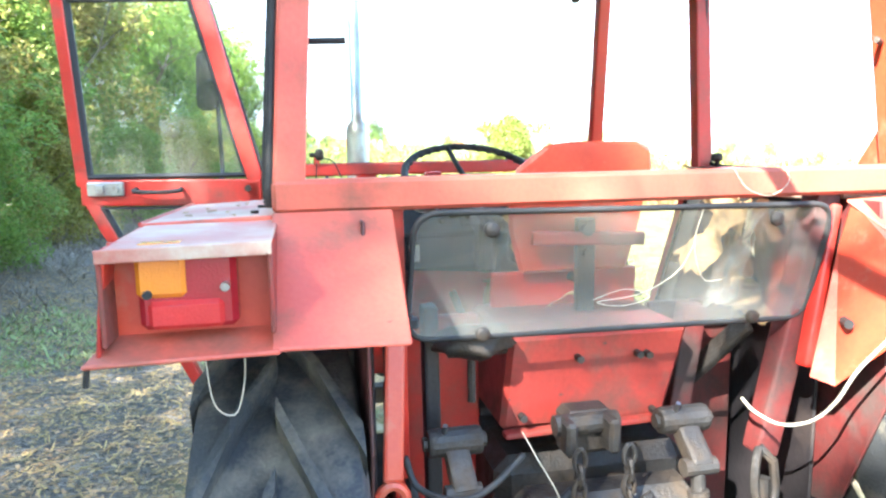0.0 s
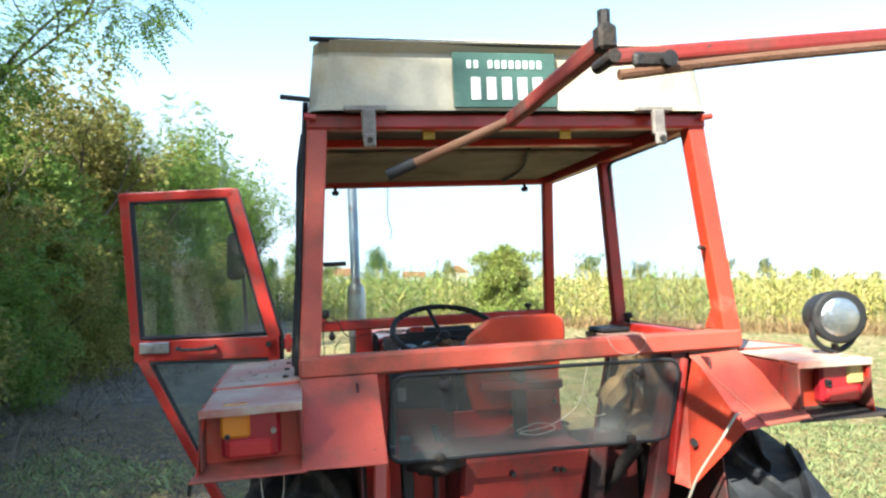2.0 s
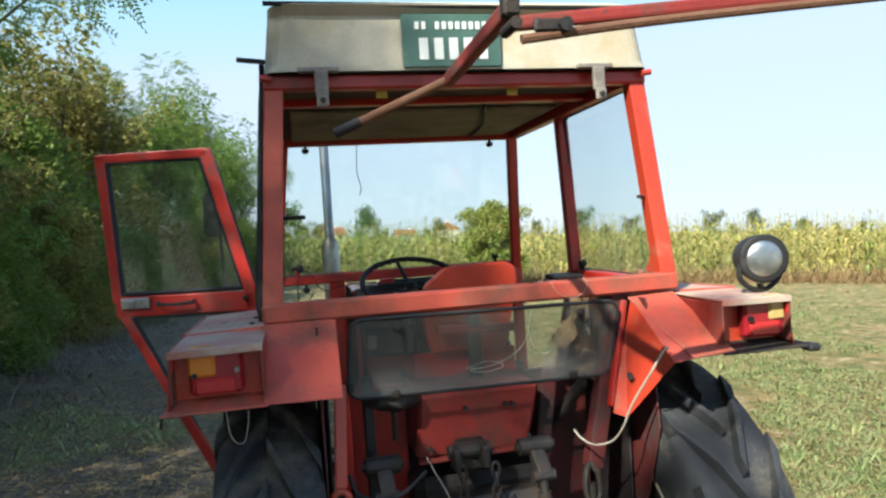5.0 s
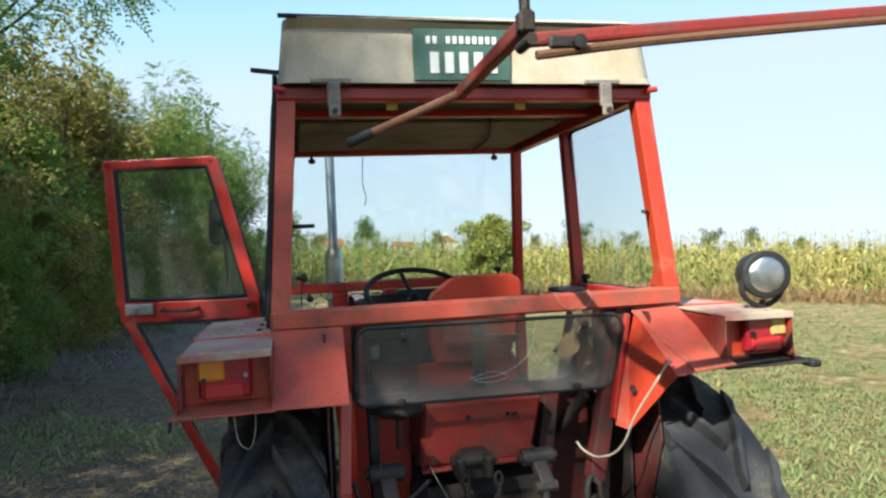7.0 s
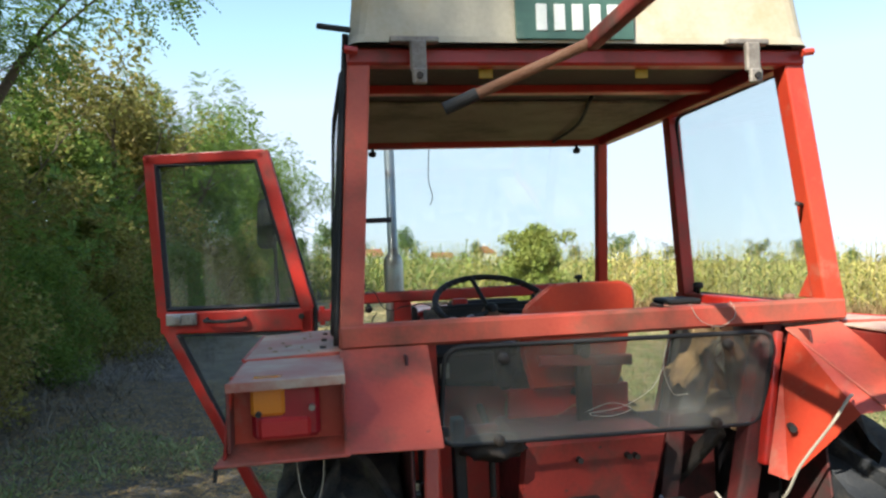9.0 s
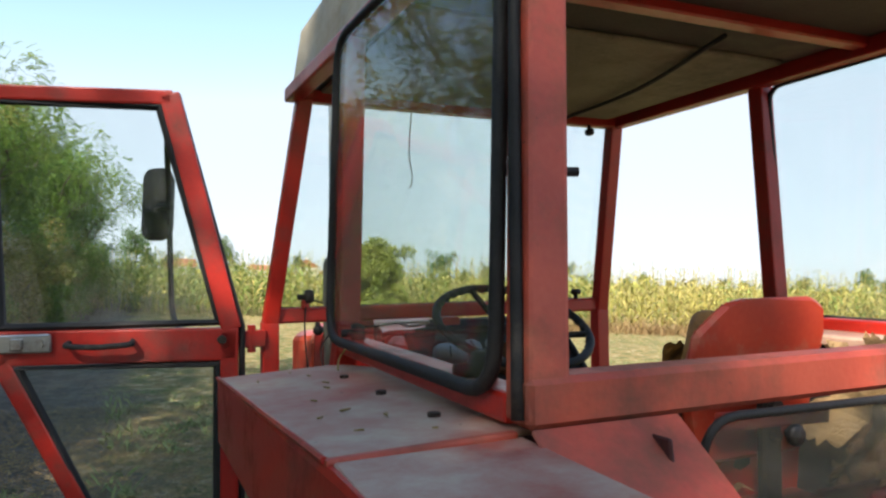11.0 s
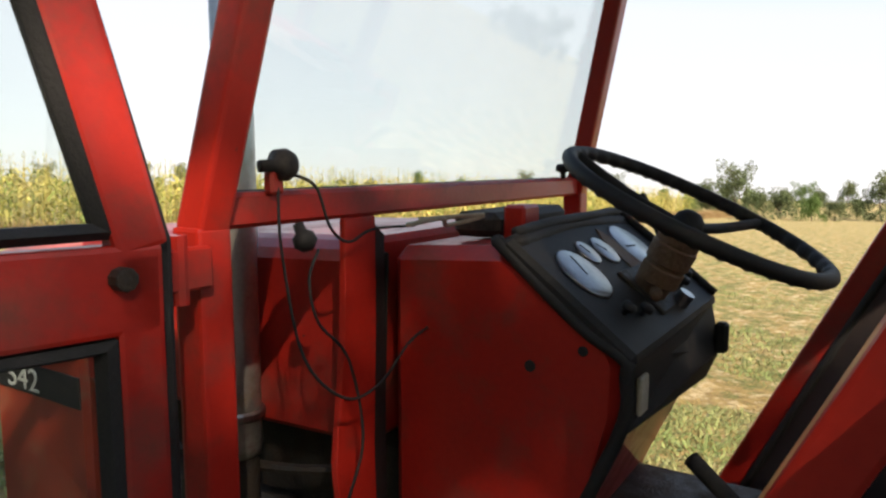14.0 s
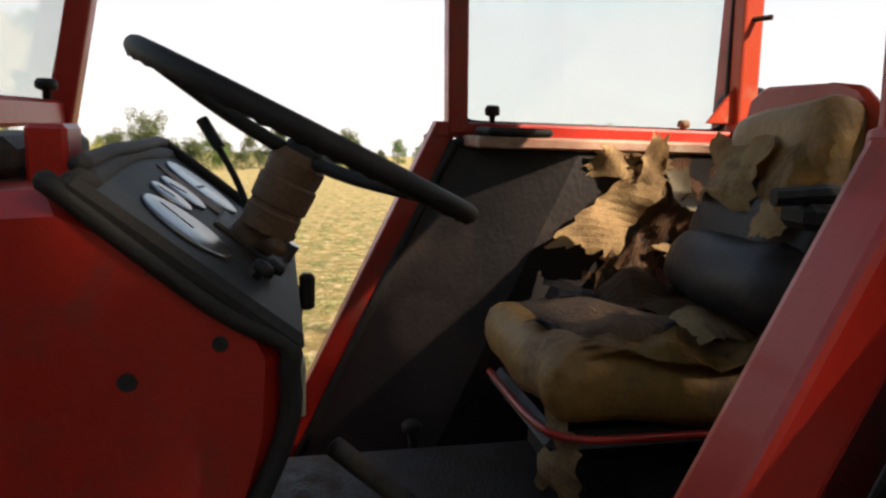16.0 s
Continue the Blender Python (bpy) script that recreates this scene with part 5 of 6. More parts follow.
P("engine_block", join(box((-0.2, 1.5, 0.45), (0.2, 2.4, 0.97), 0.02), box((-0.26, 1.75, 0.62), (-0.19, 2.2, 0.8), 0.02), cyl((-0.25, 1.65, 0.55), (-0.25, 1.65, 0.8), 0.05), cyl((-0.24, 2.3, 0.6), (-0.19, 2.3, 0.6), 0.07)), M_STEEL, TR, "grimy engine block")
P("fuel_pipe", tube([(-0.27, 1.55, 0.93), (-0.3, 1.75, 0.9), (-0.28, 2.1, 0.86), (-0.22, 2.3, 0.8)], 0.01, 8), M_STEEL, TR)
ex = P("exhaust_pipe", lathe([(0.0, 0.0), (0.04, 0.0), (0.043, 0.02), (0.043, 0.36), (0.046, 0.4), (0.046, 0.62), (0.04, 0.645), (0.024, 0.665), (0.024, 1.3), (0.02, 1.3), (0.02, 1.2), (0.0, 1.2)], Matrix.Translation((-0.335, 1.79, 0.93)), 20), M_GALV, TR, "galvanised exhaust silencer and pipe", True)
P("elbow", tube([(-0.335, 1.79, 0.95), (-0.335, 1.79, 0.82), (-0.3, 1.82, 0.76), (-0.2, 1.85, 0.76)], 0.036, 12), M_STEEL, ex, "", True)
P("clamp", lathe([(0.047, 0.0), (0.05, 0.004), (0.05, 0.014), (0.047, 0.018)], Matrix.Translation((-0.335, 1.79, 1.0)), 18), M_CHROME, ex)
P("front_axle", join(beam((-0.58, 2.55, 0.14), (0.58, 2.55, 0.14), 0.09, 0.09), box((-0.15, 2.3, 0.1), (0.15, 2.8, 0.5), 0.02)), M_STEEL, TR)
P("step_plate", box((-0.6, 1.1, 0.32), (-0.3, 1.5, 0.35), 0.005), M_STEEL, TR, "steel step plate")
P("step_plate", box((0.3, 1.1, 0.32), (0.6, 1.5, 0.35), 0.005), M_STEEL, TR, "steel step plate")
P("step_tube", tube([(-0.61, 1.5, 0.6), (-0.48, 1.4, 0.63), (-0.35, 1.25, 0.6)], 0.014, 8), M_STEEL, TR)


# wheels
def tyre_part(parent, R, W, lugs, depth, lean):
    k = R
    P("tyre", lathe([(R * 0.6, -W * 0.42), (R * 0.66, -W * 0.5), (R * 0.86, -W * 0.52), (R * 0.95, -W * 0.46), (R - depth, -W * 0.3), (R - depth * 0.9, 0), (R - depth, W * 0.3), (R * 0.95, W * 0.46), (R * 0.86, W * 0.52), (R * 0.66, W * 0.5), (R * 0.6, W * 0.42)],
                    Matrix.Rotation(radians(90), 4, "Y"), 56), M_TYRE, parent, "black ribbed tyre", True)
    bm = bmesh.new()
    for i in range(lugs):
        for s in (-1, 1):
            a0 = 2 * math.pi * (i + (0.5 if s > 0 else 0)) / lugs
            vs = []
            for t, w in ((0.0, 0.045), (0.5, 0.046), (1.0, 0.07)):
                a = a0 - lean * t
                x = s * W * 0.5 * t
                rr = R - (0.035 * t ** 3) * R
                for da, dr in ((-w, -depth * 1.4), (-w * 0.75, 0.0), (w * 0.75, 0.0), (w, -depth * 1.4)):
                    ang = a + da * 0.62 / R * 1.0
                    vs.append(bm.verts.new((x, math.cos(ang) * (rr + dr), math.sin(ang) * (rr + dr))))
            for q in range(2):
                for c in range(3):
                    bm.faces.new((vs[q * 4 + c], vs[q * 4 + c + 1], vs[q * 4 + 4 + c + 1], vs[q * 4 + 4 + c]))
            bm.faces.new(vs[0:4])
            bm.faces.new(vs[8:12])
    P("tread", bm, M_TYRE, parent, "chevron tread lugs")
    P("wheel_disc", lathe([(0.0, 0.03), (R * 0.18, 0.04), (R * 0.3, 0.0), (R * 0.5, -0.02), (R * 0.58, -W * 0.36), (R * 0.62, -W * 0.42), (R * 0.6, -W * 0.45), (R * 0.56, -W * 0.38), (R * 0.5, 0.0), (R * 0.3, 0.03)], Matrix.Rotation(radians(90), 4, "Y"), 32), M_CREAM if R > 0.5 else M_ORANGE, parent, "", True)


for s in (-1, 1):
    w = new("rear_wheel")
    w.parent = TR
    w.matrix_basis = Matrix.Translation((s * 0.62, 0.25, 0.46 + (0.0 if s < 0 else -0.0))) @ Matrix.Rotation(0 if s > 0 else math.pi, 4, "Z")
    tagged(w, "large rear tractor wheel with deep chevron tread")
    tyre_part(w, 0.70, 0.27, 17, 0.042, 0.46)
    f = new("front_wheel")
    f.parent = TR
    f.matrix_basis = Matrix.Translation((s * 0.66, 2.55, 0.115)) @ Matrix.Rotation(0 if s > 0 else math.pi, 4, "Z")
    tagged(f, "small dusty front wheel")
    tyre_part(f, 0.355, 0.17, 26, 0.012, 0.1)

# rear end: gearbox, seat box, lift arms
def cushion_lump(at, size, seed):
    bm = bmesh.new()
    bmesh.ops.create_icosphere(bm, subdivisions=3, radius=1)
    for v in bm.verts:
        k = 1 + 0.35 * noise.noise(v.co * 2.2 + Vector((seed, 0, 0)))
        v.co = Vector(at) + Vector((v.co.x * size[0] * k, v.co.y * size[1] * k, v.co.z * size[2] * k))
    return bm


P("gearbox", join(box((-0.21, 0.12, 0.3), (0.21, 1.6, 0.86), 0.03), box((-0.16, 0.0, 0.35), (0.16, 0.2, 0.8), 0.03), cyl((-0.56, 0.25, 0.46), (0.56, 0.25, 0.46), 0.09)), M_STEEL, TR, "oily gearbox and axle housing")
rb = P("rear_box", plate([(-0.188, 0.1, 1.12), (0.186, 0.1, 1.12), (0.145, 0.12, 0.925), (-0.203, 0.12, 0.925)], (0, 0.3, 0), 0.01), M_OLDRED, TR, "red hydraulic box under the seat")
P("lower_lip", beam((-0.2, 0.108, 0.922), (0.147, 0.108, 0.93), 0.03, 0.012), M_OLDRED, rb)
P("back_wall", box((-0.4, 0.3, 0.6), (-0.2, 0.32, 1.12), 0.004), M_RED, TR, "dark red inner sheet behind the lift arms")
# right sheet: shade behind the lift arms is put into its colour
P("back_wall", box((0.2, 0.3, 0.6), (0.42, 0.32, 1.12), 0.004), M_SHADERED, TR, "dark red inner sheet behind the lift arms")
# side channels coloured dark for the shade of the recess
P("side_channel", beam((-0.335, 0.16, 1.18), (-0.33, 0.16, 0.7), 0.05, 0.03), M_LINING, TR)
P("side_channel", beam((0.25, 0.2, 1.14), (0.2, 0.2, 0.8), 0.05, 0.05), M_SHADERED, TR)
P("greasy_lump", cushion_lump((-0.27, 0.07, 1.125), (0.075, 0.04, 0.03), 5), M_STEEL, TR, "oily grease lump under the window", True)
P("seat_support", box((-0.2, 0.36, 0.8), (0.24, 0.6, 0.9), 0.02), M_LINING, TR)
P("cab_floor", box((-0.42, 0.42, 0.4), (0.34, 1.35, 0.42), 0.004), M_MAT, TR, "black rubber cab floor mat")
# panel darkened in colour like the shaded sheets beside it
P("rear_inner_panel", box((-0.4, 0.42, 0.55), (0.4, 0.44, 0.94), 0.004), M_SHADERED, TR)
for xo in (-0.315, 0.135):
    la = P("lift_arm", join(cyl((xo - 0.05, 0.03, 0.955), (xo + 0.05, 0.03, 0.955), 0.026, seg=16, bevel=0.006), cyl((xo - 0.058, 0.03, 0.955), (xo + 0.058, 0.03, 0.955), 0.014, seg=8),
                            beam((xo, 0.03, 0.95), (xo + 0.006, -0.035, 0.885), 0.045, 0.034, (1, 0, 0), 0.008), cyl((xo - 0.03, -0.03, 0.885), (xo + 0.035, -0.03, 0.885), 0.017, seg=12)), M_STEEL, TR, "greasy cast lift arm")
    P("lift_rod", join(cyl((xo, -0.03, 0.88), (xo + 0.015, -0.06, 0.55), 0.013, seg=12), cyl((xo, -0.035, 0.84), (xo + 0.006, -0.045, 0.76), 0.02, seg=12)), M_STEEL, la)
    P("grease_nipple", cyl((xo - 0.02, 0.02, 0.975), (xo - 0.02, 0.01, 0.995), 0.005, seg=6), M_CHROME, la)
ck = P("top_link_bracket", join(box((-0.1, 0.03, 0.9), (0.0, 0.1, 0.985), 0.012), cyl((-0.125, 0.03, 0.965), (0.0, 0.03, 0.965), 0.02, seg=14), box((-0.118, -0.02, 0.92), (-0.096, 0.04, 0.985), 0.006), box((-0.035, -0.02, 0.92), (-0.012, 0.04, 0.985), 0.006)), M_STEEL, TR, "cast top link bracket")
for x in (-0.1, -0.005):
    for i in range(6):
        z = 0.925 - i * 0.03
        P("chain_link", tube([Vector((x, -0.035, z)) + Vector((math.cos(a) * 0.011 * (i % 2 == 0), math.cos(a) * 0.011 * (i % 2 == 1), math.sin(a) * 0.021)) for a in (k * math.pi / 5 for k in range(10))], 0.0045, 6, closed=True, smooth_path=False), M_STEEL, ck)
P("pto_housing", join(cyl((-0.02, 0.02, 0.72), (0.0, -0.1, 0.62), 0.075, 0.06, 20, 0.01), cyl((0.03, 0.0, 0.82), (0.14, -0.12, 0.6), 0.03, seg=14), box((-0.2, -0.02, 0.7), (0.16, 0.08, 0.84), 0.025), cyl((-0.14, 0.0, 0.8), (-0.1, -0.07, 0.74), 0.03, seg=12)), M_STEEL, TR, "oily power take-off housing")
P("shackle", join(tube([(0.3, 0.02, 0.885), (0.278, 0.0, 0.86), (0.274, -0.01, 0.8), (0.295, -0.02, 0.77), (0.316, -0.01, 0.8), (0.318, 0.0, 0.86)], 0.009, 8, closed=True), cyl((0.296, 0.0, 0.83), (0.298, -0.01, 0.62), 0.013, seg=10)), M_STEEL, TR, "steel shackle")
P("hydraulic_hose", tube([(-0.4, 0.02, 0.9), (-0.37, -0.04, 0.8), (-0.25, -0.06, 0.76), (-0.16, -0.03, 0.82), (-0.1, 0.0, 0.85)], 0.009, 8), M_RUBBER, TR, "", True)
P("check_link", join(beam((-0.42, 0.0, 1.2), (-0.438, -0.06, 0.935), 0.014, 0.034, (0, 1, 0)), tube([(-0.44 + 0.023 * math.cos(k * math.pi / 8), -0.063, 0.905 + 0.026 * math.sin(k * math.pi / 8)) for k in range(16)], 0.009, 8, closed=True, smooth_path=False)), M_ORANGE, TR, "red check link with an eye")
P("hydraulic_line", tube([(-0.41, 0.0, 0.95), (-0.39, -0.02, 0.9), (-0.33, -0.06, 0.89), (-0.27, -0.05, 0.9), (-0.2, -0.02, 0.94)], 0.006, 8), M_RUBBER, TR, "", True)
P("grey_wire", tube([(-0.19, 0.02, 0.965), (-0.175, -0.02, 0.93), (-0.15, -0.05, 0.88), (-0.13, -0.06, 0.82)], 0.0013, 6), M_CABLE, TR, "pale loose wire", True)
P("diagonal_stay", beam((0.36, 0.16, 1.1), (0.2, 0.36, 0.8), 0.05, 0.02), M_STEEL, TR)
P("hydraulic_spool", join(cyl((-0.31, 0.1, 1.12), (-0.2, 0.1, 1.12), 0.03, seg=14), cyl((-0.265, 0.1, 1.1), (-0.265, 0.1, 1.0), 0.008, seg=8)), M_STEEL, TR)

# seat
seat = new("driver_seat")
seat.parent = TR
tagged(seat, "worn driver seat with torn mustard vinyl and a red steel back")
P("backrest_shell", plate([(-0.13, 0.285, 1.38), (-0.118, 0.285, 1.43), (-0.05, 0.28, 1.482), (0.0, 0.28, 1.488), (0.16, 0.28, 1.488), (0.192, 0.28, 1.468), (0.197, 0.285, 1.42), (0.17, 0.3, 1.3), (0.15, 0.31, 1.2), (-0.1, 0.31, 1.2), (-0.128, 0.3, 1.3)], (0, 0.02, 0), 0.008), M_ORANGE, seat, "red steel backrest shell")
P("seat_bracket", join(box((0.012, 0.265, 1.1), (0.055, 0.285, 1.325), 0.004), cyl((0.034, 0.255, 1.3), (0.034, 0.27, 1.3), 0.014, seg=10), cyl((0.034, 0.255, 1.25), (0.034, 0.27, 1.25), 0.01, seg=8)), M_STEEL, seat, "dark steel seat bracket")
P("cross_bar", beam((-0.09, 0.27, 1.285), (0.17, 0.27, 1.275), 0.02, 0.03), M_OLDRED, seat)
P("seat_back_panel", plate([(-0.16, 0.34, 1.2), (0.19, 0.34, 1.2), (0.19, 0.36, 0.95), (-0.16, 0.36, 0.95)], (0, 0.015, 0), 0.004), M_RED, seat)

def cushion(w, d, h, m, seed, lump=0.02):
    bm = bmesh.new()
    bmesh.ops.create_cube(bm, size=1, matrix=Matrix.Diagonal((w, d, h, 1)))
    bmesh.ops.bevel(bm, geom=list(bm.edges), offset=min(w, d, h) * 0.42, segments=3, profile=0.5, affect="EDGES")
    bmesh.ops.subdivide_edges(bm, edges=[e for e in bm.edges if e.calc_length() > 0.06], cuts=3, use_grid_fill=True)
    for v in bm.verts:
        v.co += v.normal * lump * noise.noise(v.co * 9 + Vector((seed, 0, 0)))
    bm.transform(m)
    return bm


cu = P("cushion", cushion(0.36, 0.4, 0.115, pose(0.09, 0.55, 1.035, 4, 0, 0), 3, 0.024), M_VINYL, seat, "torn mustard vinyl seat cushion", True)
P("exposed_foam", cushion(0.3, 0.32, 0.06, pose(0.12, 0.55, 1.08, 4, 3, 5), 6, 0.04), M_FOAM, cu, "crumbling brown foam", True)
P("piping", tube([(-0.088, 0.36, 0.985), (-0.088, 0.56, 0.985), (-0.075, 0.71, 0.985), (0.0, 0.748, 0.985), (0.2, 0.75, 0.985)], 0.006, 8), M_RED, cu, "red piping", True)
for c, sd, m, bend in ((((-0.08, 0.45, 1.085), (-0.07, 0.74, 1.085), (-0.01, 0.72, 1.105), (-0.02, 0.44, 1.105)), 8, M_VINYL, 0.04),
                       (((-0.03, 0.4, 1.1), (-0.03, 0.64, 1.095), (0.06, 0.68, 1.115), (0.06, 0.42, 1.12)), 18, M_TORN, 0.045),
                       (((0.0, 0.56, 1.1), (0.02, 0.75, 1.1), (0.12, 0.76, 1.105), (0.1, 0.55, 1.125)), 28, M_LINING, 0.05),
                       (((0.07, 0.42, 1.12), (0.08, 0.66, 1.115), (0.18, 0.68, 1.12), (0.17, 0.42, 1.14)), 38, M_BROWN, 0.05),
                       (((0.15, 0.44, 1.135), (0.16, 0.7, 1.125), (0.25, 0.66, 1.11), (0.25, 0.44, 1.12)), 48, M_LINING, 0.05),
                       (((-0.06, 0.36, 1.1), (-0.06, 0.46, 1.105), (0.04, 0.47, 1.125), (0.05, 0.36, 1.125)), 58, M_TORN, 0.05)):
    P("torn_cover", sheet([(x - 0.01, y - 0.035, z + 0.006) for x, y, z in c], 14, 10, bend, sd, ragged=0.16), m, cu)
P("hanging_rag", sheet(((-0.03, 0.745, 1.02), (-0.075, 0.7, 0.985), (-0.085, 0.69, 0.87), (-0.03, 0.75, 0.9)), 10, 10, 0.04, 9, ragged=0.3), M_TORN, cu, "hanging scrap of backing cloth")
bk = P("backrest_pad", cushion(0.24, 0.075, 0.25, pose(0.025, 0.345, 1.33, 12, 8, 0), 4, 0.015), M_VINYL, seat, "mustard vinyl backrest pad", True)
P("black_roll", cushion(0.31, 0.12, 0.13, pose(0.035, 0.4, 1.19, 24, 0, 0), 7, 0.02), M_LINING, bk, "split black vinyl roll of the backrest", True)
P("black_tape", cushion(0.3, 0.06, 0.13, pose(0.035, 0.37, 1.28, 14, 0, 0), 17, 0.015), M_LINING, bk, "", True)
for c, sd, m in ((((-0.11, 0.4, 1.3), (0.03, 0.405, 1.29), (0.03, 0.37, 1.4), (-0.11, 0.365, 1.4)), 51, M_VINYL), (((0.02, 0.405, 1.29), (0.17, 0.4, 1.3), (0.17, 0.365, 1.4), (0.02, 0.37, 1.4)), 52, M_TORN),
                 (((-0.08, 0.41, 1.26), (-0.01, 0.415, 1.25), (-0.01, 0.385, 1.33), (-0.09, 0.38, 1.33)), 53, M_TORN)):
    P("torn_flap", sheet(c, 12, 8, 0.03, sd, ragged=0.16), m, bk)
P("seat_pan", box((-0.06, 0.4, 0.94), (0.25, 0.74, 0.98), 0.02), M_LINING, seat, "black seat pan")
P("seat_base", join(box((-0.02, 0.45, 0.6), (0.2, 0.68, 0.942), 0.02), cyl((0.09, 0.56, 0.42), (0.09, 0.56, 0.62), 0.06)), M_LINING, seat)
P("arm_bracket", join(box((-0.185, 0.34, 1.2), (-0.145, 0.4, 1.32), 0.01), box((-0.18, 0.35, 1.29), (-0.12, 0.47, 1.325), 0.01), tube([(-0.165, 0.3, 1.3), (-0.17, 0.4, 1.335), (-0.15, 0.5, 1.33)], 0.012, 8)), M_BLACK, seat)

# side panels inside, with torn lining on the right
for s in (-1, 1):
    P("side_lining", plate([(s * 0.46, 0.06, 1.358), (s * 0.46, 0.5, 1.358), (s * 0.46, 0.86, 0.56), (s * 0.46, 0.06, 0.56)], (-s * 0.008, 0, 0), 0.003), M_LINING, TR, "black vinyl side lining")
    if s > 0:
        P("side_lining", plate([(0.46, 0.5, 1.36), (0.577, 0.75, 1.376), (0.577, 1.13, 0.56), (0.46, 0.86, 0.56)], (-0.008, -0.004, 0), 0.0), M_LINING, TR, "black vinyl side lining")
        P("lining_bead", tube([(0.47, 0.5, 1.355), (0.55, 0.7, 1.362), (0.565, 0.77, 1.3), (0.568, 1.1, 0.6)], 0.01, 8, 4), M_RUBBER, TR, "", True)
P("window_ledge", box((0.44, 0.07, 1.362), (0.57, 0.72, 1.385), 0.004), M_DUSTY, TR, "dusty red ledge under the window")
for c, sd, m, bend in ((((0.4, 0.585, 1.165), (0.41, 0.42, 1.15), (0.43, 0.3, 1.3), (0.45, 0.36, 1.345)), 3, M_TORN, 0.03),
                       (((0.42, 0.46, 1.05), (0.43, 0.3, 1.06), (0.445, 0.26, 1.27), (0.445, 0.38, 1.26)), 13, M_BROWN, 0.05),
                       (((0.45, 0.3, 1.37), (0.45, 0.1, 1.37), (0.445, 0.1, 1.12), (0.44, 0.28, 1.12)), 23, M_RUST, 0.035),
                       (((0.42, 0.46, 1.0), (0.42, 0.36, 1.0), (0.43, 0.36, 1.13), (0.44, 0.47, 1.1)), 33, M_FOAM, 0.05),
                       (((0.445, 0.48, 1.31), (0.445, 0.3, 1.31), (0.445, 0.28, 1.375), (0.445, 0.47, 1.375)), 43, M_TORN, 0.03),
                       (((0.42, 0.38, 1.31), (0.425, 0.3, 1.25), (0.42, 0.31, 1.39), (0.425, 0.36, 1.4)), 53, M_TORN, 0.03),
                       (((0.42, 0.28, 1.26), (0.42, 0.22, 1.23), (0.43, 0.26, 1.33), (0.43, 0.3, 1.33)), 54, M_CREAM, 0.02),
                       (((0.36, 0.3, 1.1), (0.4, 0.16, 1.1), (0.44, 0.18, 1.17), (0.43, 0.32, 1.17)), 63, M_TORN, 0.03)):
    P("torn_lining", sheet(c, 14, 14, bend, sd, ragged=0.15), m, TR, "torn brown lining hanging from the side")
P("lining_edge", tube([(0.45, 0.5, 1.372), (0.45, 0.38, 1.378), (0.445, 0.2, 1.376), (0.44, 0.08, 1.38)], 0.006, 6), M_BROWN, TR)
P("rag", sheet(((0.12, 0.005, 1.436), (0.23, 0.01, 1.436), (0.24, 0.05, 1.442), (0.13, 0.05, 1.44)), 14, 6, 0.02, 71, ragged=0.4), M_CABLE, TR, "white crumpled rag on the rear beam")
P("rag_string", tube([(0.2, 0.0, 1.44), (0.22, -0.015, 1.4), (0.27, -0.015, 1.385), (0.31, -0.01, 1.41), (0.31, 0.01, 1.44)], 0.0008, 6), M_CABLE, TR)
P("black_pouch", box((0.44, 0.56, 1.386), (0.55, 0.7, 1.404), 0.007), M_BLACK, TR, "black pouch on the ledge")
P("gear_tunnel", join(plate([(-0.2, 1.35, 0.42), (-0.16, 1.35, 0.62), (0.16, 1.35, 0.62), (0.2, 1.35, 0.42)], (0, -0.62, 0), 0.02), cyl((0.0, 0.95, 0.6), (0.0, 0.95, 0.66), 0.07, seg=16)), M_STEEL, TR, "grimy gear tunnel")
P("side_lever", tube([(0.36, 0.8, 0.62), (0.37, 0.84, 0.74), (0.375, 0.85, 0.79)], 0.009, 8), M_BLACK, TR)
knob((0.375, 0.85, 0.785), (0, 0, 1), 0.02, 0.035, TR, "lever_knob")
gl = P("gear_lever", join(tube([(-0.1, 0.85, 0.6), (-0.12, 0.86, 0.8), (-0.16, 0.84, 0.9)], 0.01, 8)), M_STEEL, TR)
knob((-0.16, 0.84, 0.9), (0, 0, 1), 0.02, 0.04, gl)
hb = P("hand_brake", tube([(-0.02, 0.72, 0.6), (-0.06, 0.88, 0.84), (-0.1, 1.04, 1.01)], 0.014, 8), M_BLACK, TR, "long black hand brake lever", True)
P("pedal", join(box((0.1, 1.15, 0.62), (0.18, 1.22, 0.64), 0.006), beam((0.14, 1.2, 0.63), (0.14, 1.35, 0.8), 0.02, 0.02)), M_STEEL, TR)
P("front_marker", join(cyl((0.62, 0.74, 1.36), (0.66, 0.78, 1.36), 0.006, seg=8), box((0.65, 0.77, 1.33), (0.675, 0.785, 1.385), 0.006)), M_BLACK, TR, "small black mirror stub")

# folded boom that reaches in over the rear window
boom = new("folded_boom")
boom.parent = TR
tagged(boom, "folded red steel boom with a hand bar")
P("main_arm", beam((-0.15, -0.83, 1.93), (1.9, -0.83, 2.115), 0.023, 0.023, (0, 1, 0)), M_OLDRED, boom)
P("tie_rod", tube([(-0.14, -0.85, 1.9), (0.1, -0.85, 1.93), (0.6, -0.85, 1.978), (1.5, -0.85, 2.06)], 0.008, 8), M_RUST, boom)
P("lever_arm", beam((-0.15, -0.83, 1.955), (-0.135, -0.3, 1.955), 0.024, 0.028, (1, 0, 0)), M_OLDRED, boom)
P("hand_bar", cyl((-0.125, -0.315, 1.96), (-0.398, -0.261, 1.849), 0.0105, seg=14), M_RUST, boom, "bare steel hand bar")
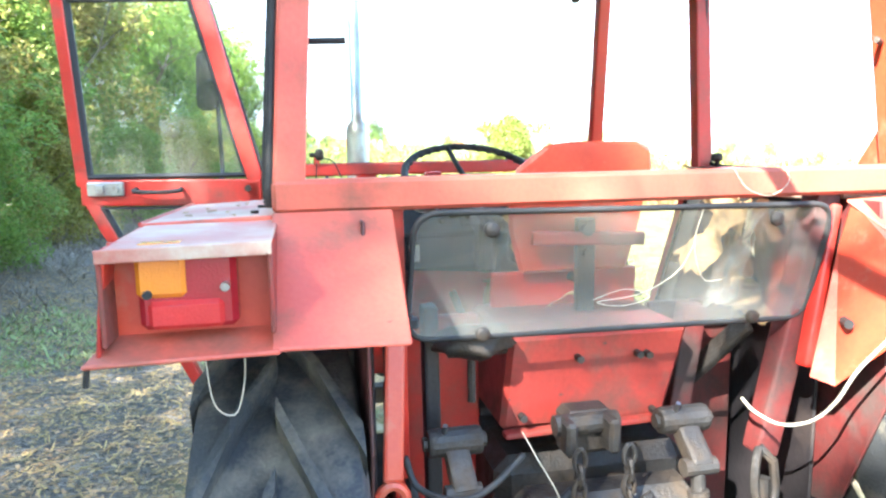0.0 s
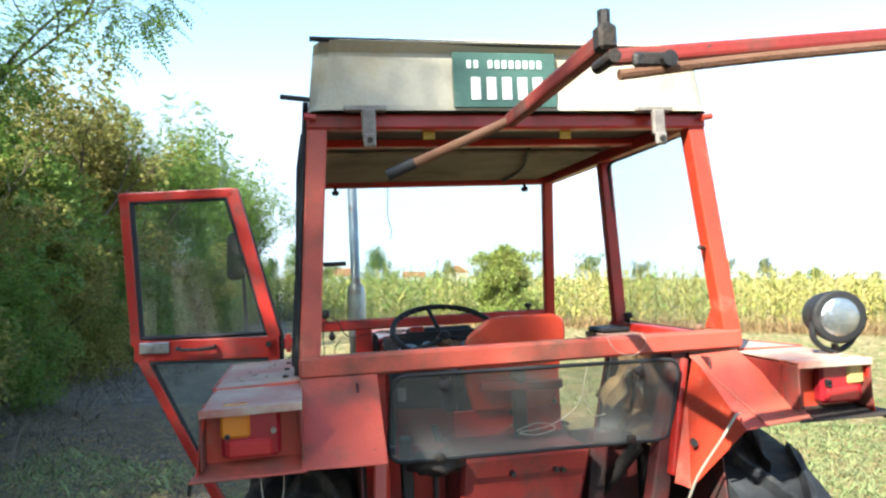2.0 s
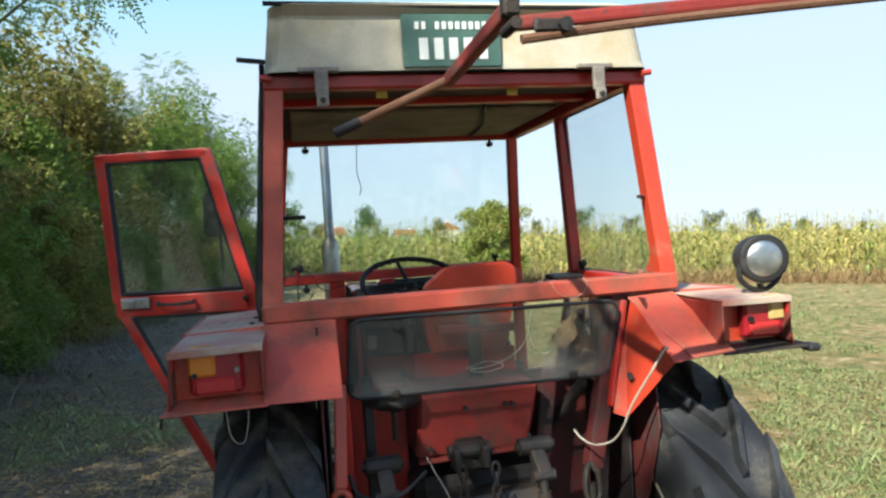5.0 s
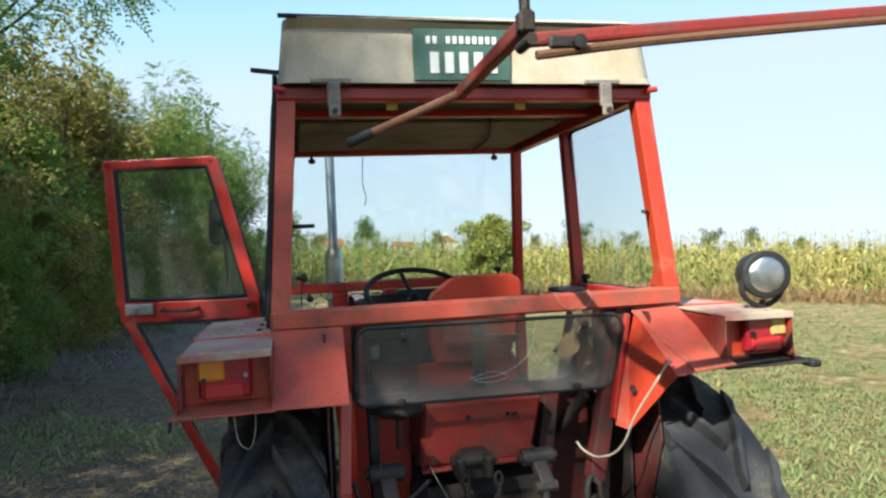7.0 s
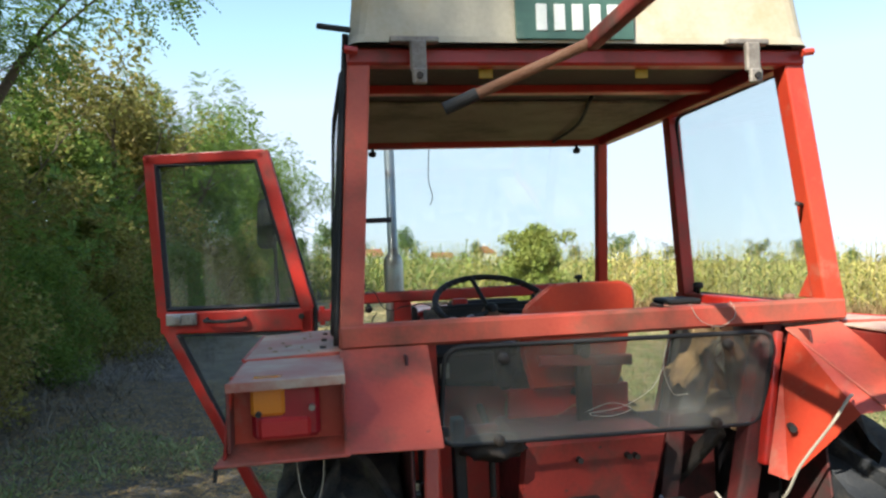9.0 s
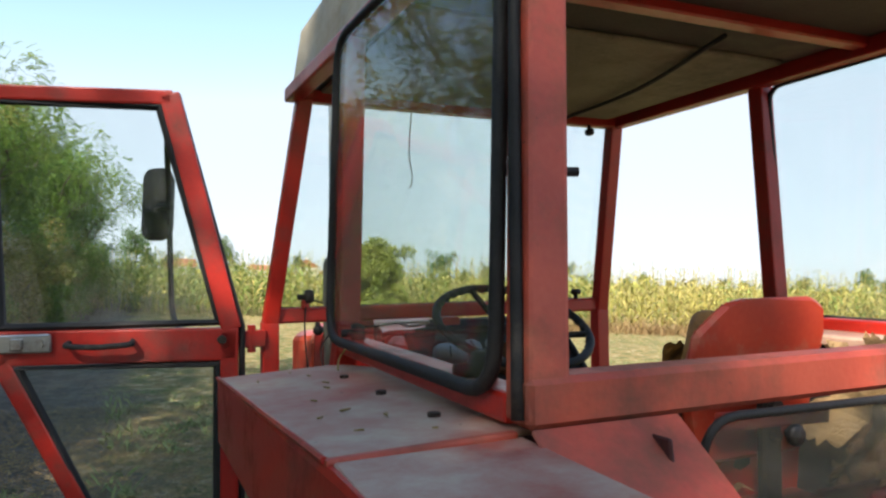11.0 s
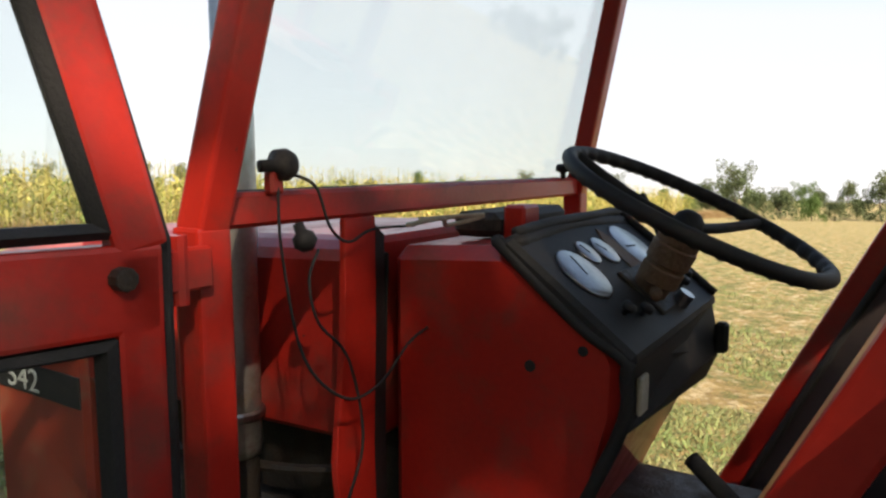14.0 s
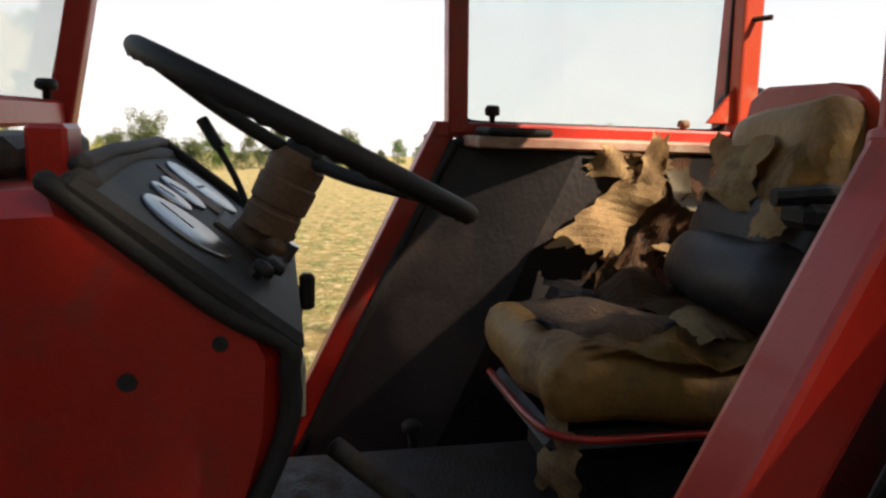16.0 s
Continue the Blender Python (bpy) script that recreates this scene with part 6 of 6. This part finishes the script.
P("rubber_grip", cyl((-0.345, -0.272, 1.871), (-0.405, -0.26, 1.846), 0.0125, seg=14), M_RUBBER, boom)
P("pivot_block", join(box((-0.164, -0.845, 1.94), (-0.136, -0.815, 1.978), 0.005), cyl((-0.15, -0.86, 1.925), (-0.15, -0.8, 1.925), 0.01, seg=12), cyl((-0.15, -0.83, 1.97), (-0.15, -0.83, 2.0), 0.01, seg=8)), M_STEEL, boom)
P("clamp_bolt", join(cyl((-0.07, -0.87, 1.92), (-0.07, -0.83, 1.92), 0.012, seg=8), box((-0.12, -0.86, 1.91), (-0.06, -0.848, 1.932), 0.004)), M_STEEL, boom)
P("mast", beam((1.9, -0.83, GZ + 0.02), (1.9, -0.83, 2.2), 0.07, 0.07), M_RED, boom)
P("carrier_beam", beam((1.9, -0.83, 0.42), (0.2, -0.55, 0.42), 0.07, 0.07, (0, 0, 1)), M_RED, boom)
P("draw_bar", beam((0.2, -0.55, 0.42), (0.05, 0.05, 0.42), 0.06, 0.06, (0, 0, 1)), M_STEEL, boom)

for y in (0.16, 0.36, 0.56):
    P("fender_stud", cyl((-0.65, y, 1.345), (-0.65, y, 1.379 - 0.03 * y), 0.008, seg=6), M_STEEL, TR)
for x, z in ((0.075, 1.07), (0.095, 1.068), (-0.05, 1.07), (-0.165, 0.96), (0.11, 0.95)):
    P("box_bolt", cyl((x, 0.085, z), (x, 0.104, z), 0.008, seg=6), M_STEEL, TR)
P("wooden_twig", tube([(-0.63, 0.62, 1.4), (-0.64, 0.63, 1.38), (-0.65, 0.6, 1.366)], 0.002, 5), M_STRAW, TR)
# dry leaves and bits of straw that lie on the fender
rnd = random.Random(91)
for k in range(12):
    fx, fy = -rnd.uniform(0.64, 0.8), rnd.uniform(0.06, 0.7)
    a, l = rnd.uniform(0, 6.28), rnd.uniform(0.006, 0.018)
    fz = 1.376 - 0.034 * fy
    P("straw_bit", plate([(fx, fy, fz), (fx + math.cos(a) * l, fy + math.sin(a) * l, fz), (fx + math.cos(a + 0.3) * l, fy + math.sin(a + 0.3) * l, fz)], (0, 0, 0.002), 0), M_STRAW, TR)
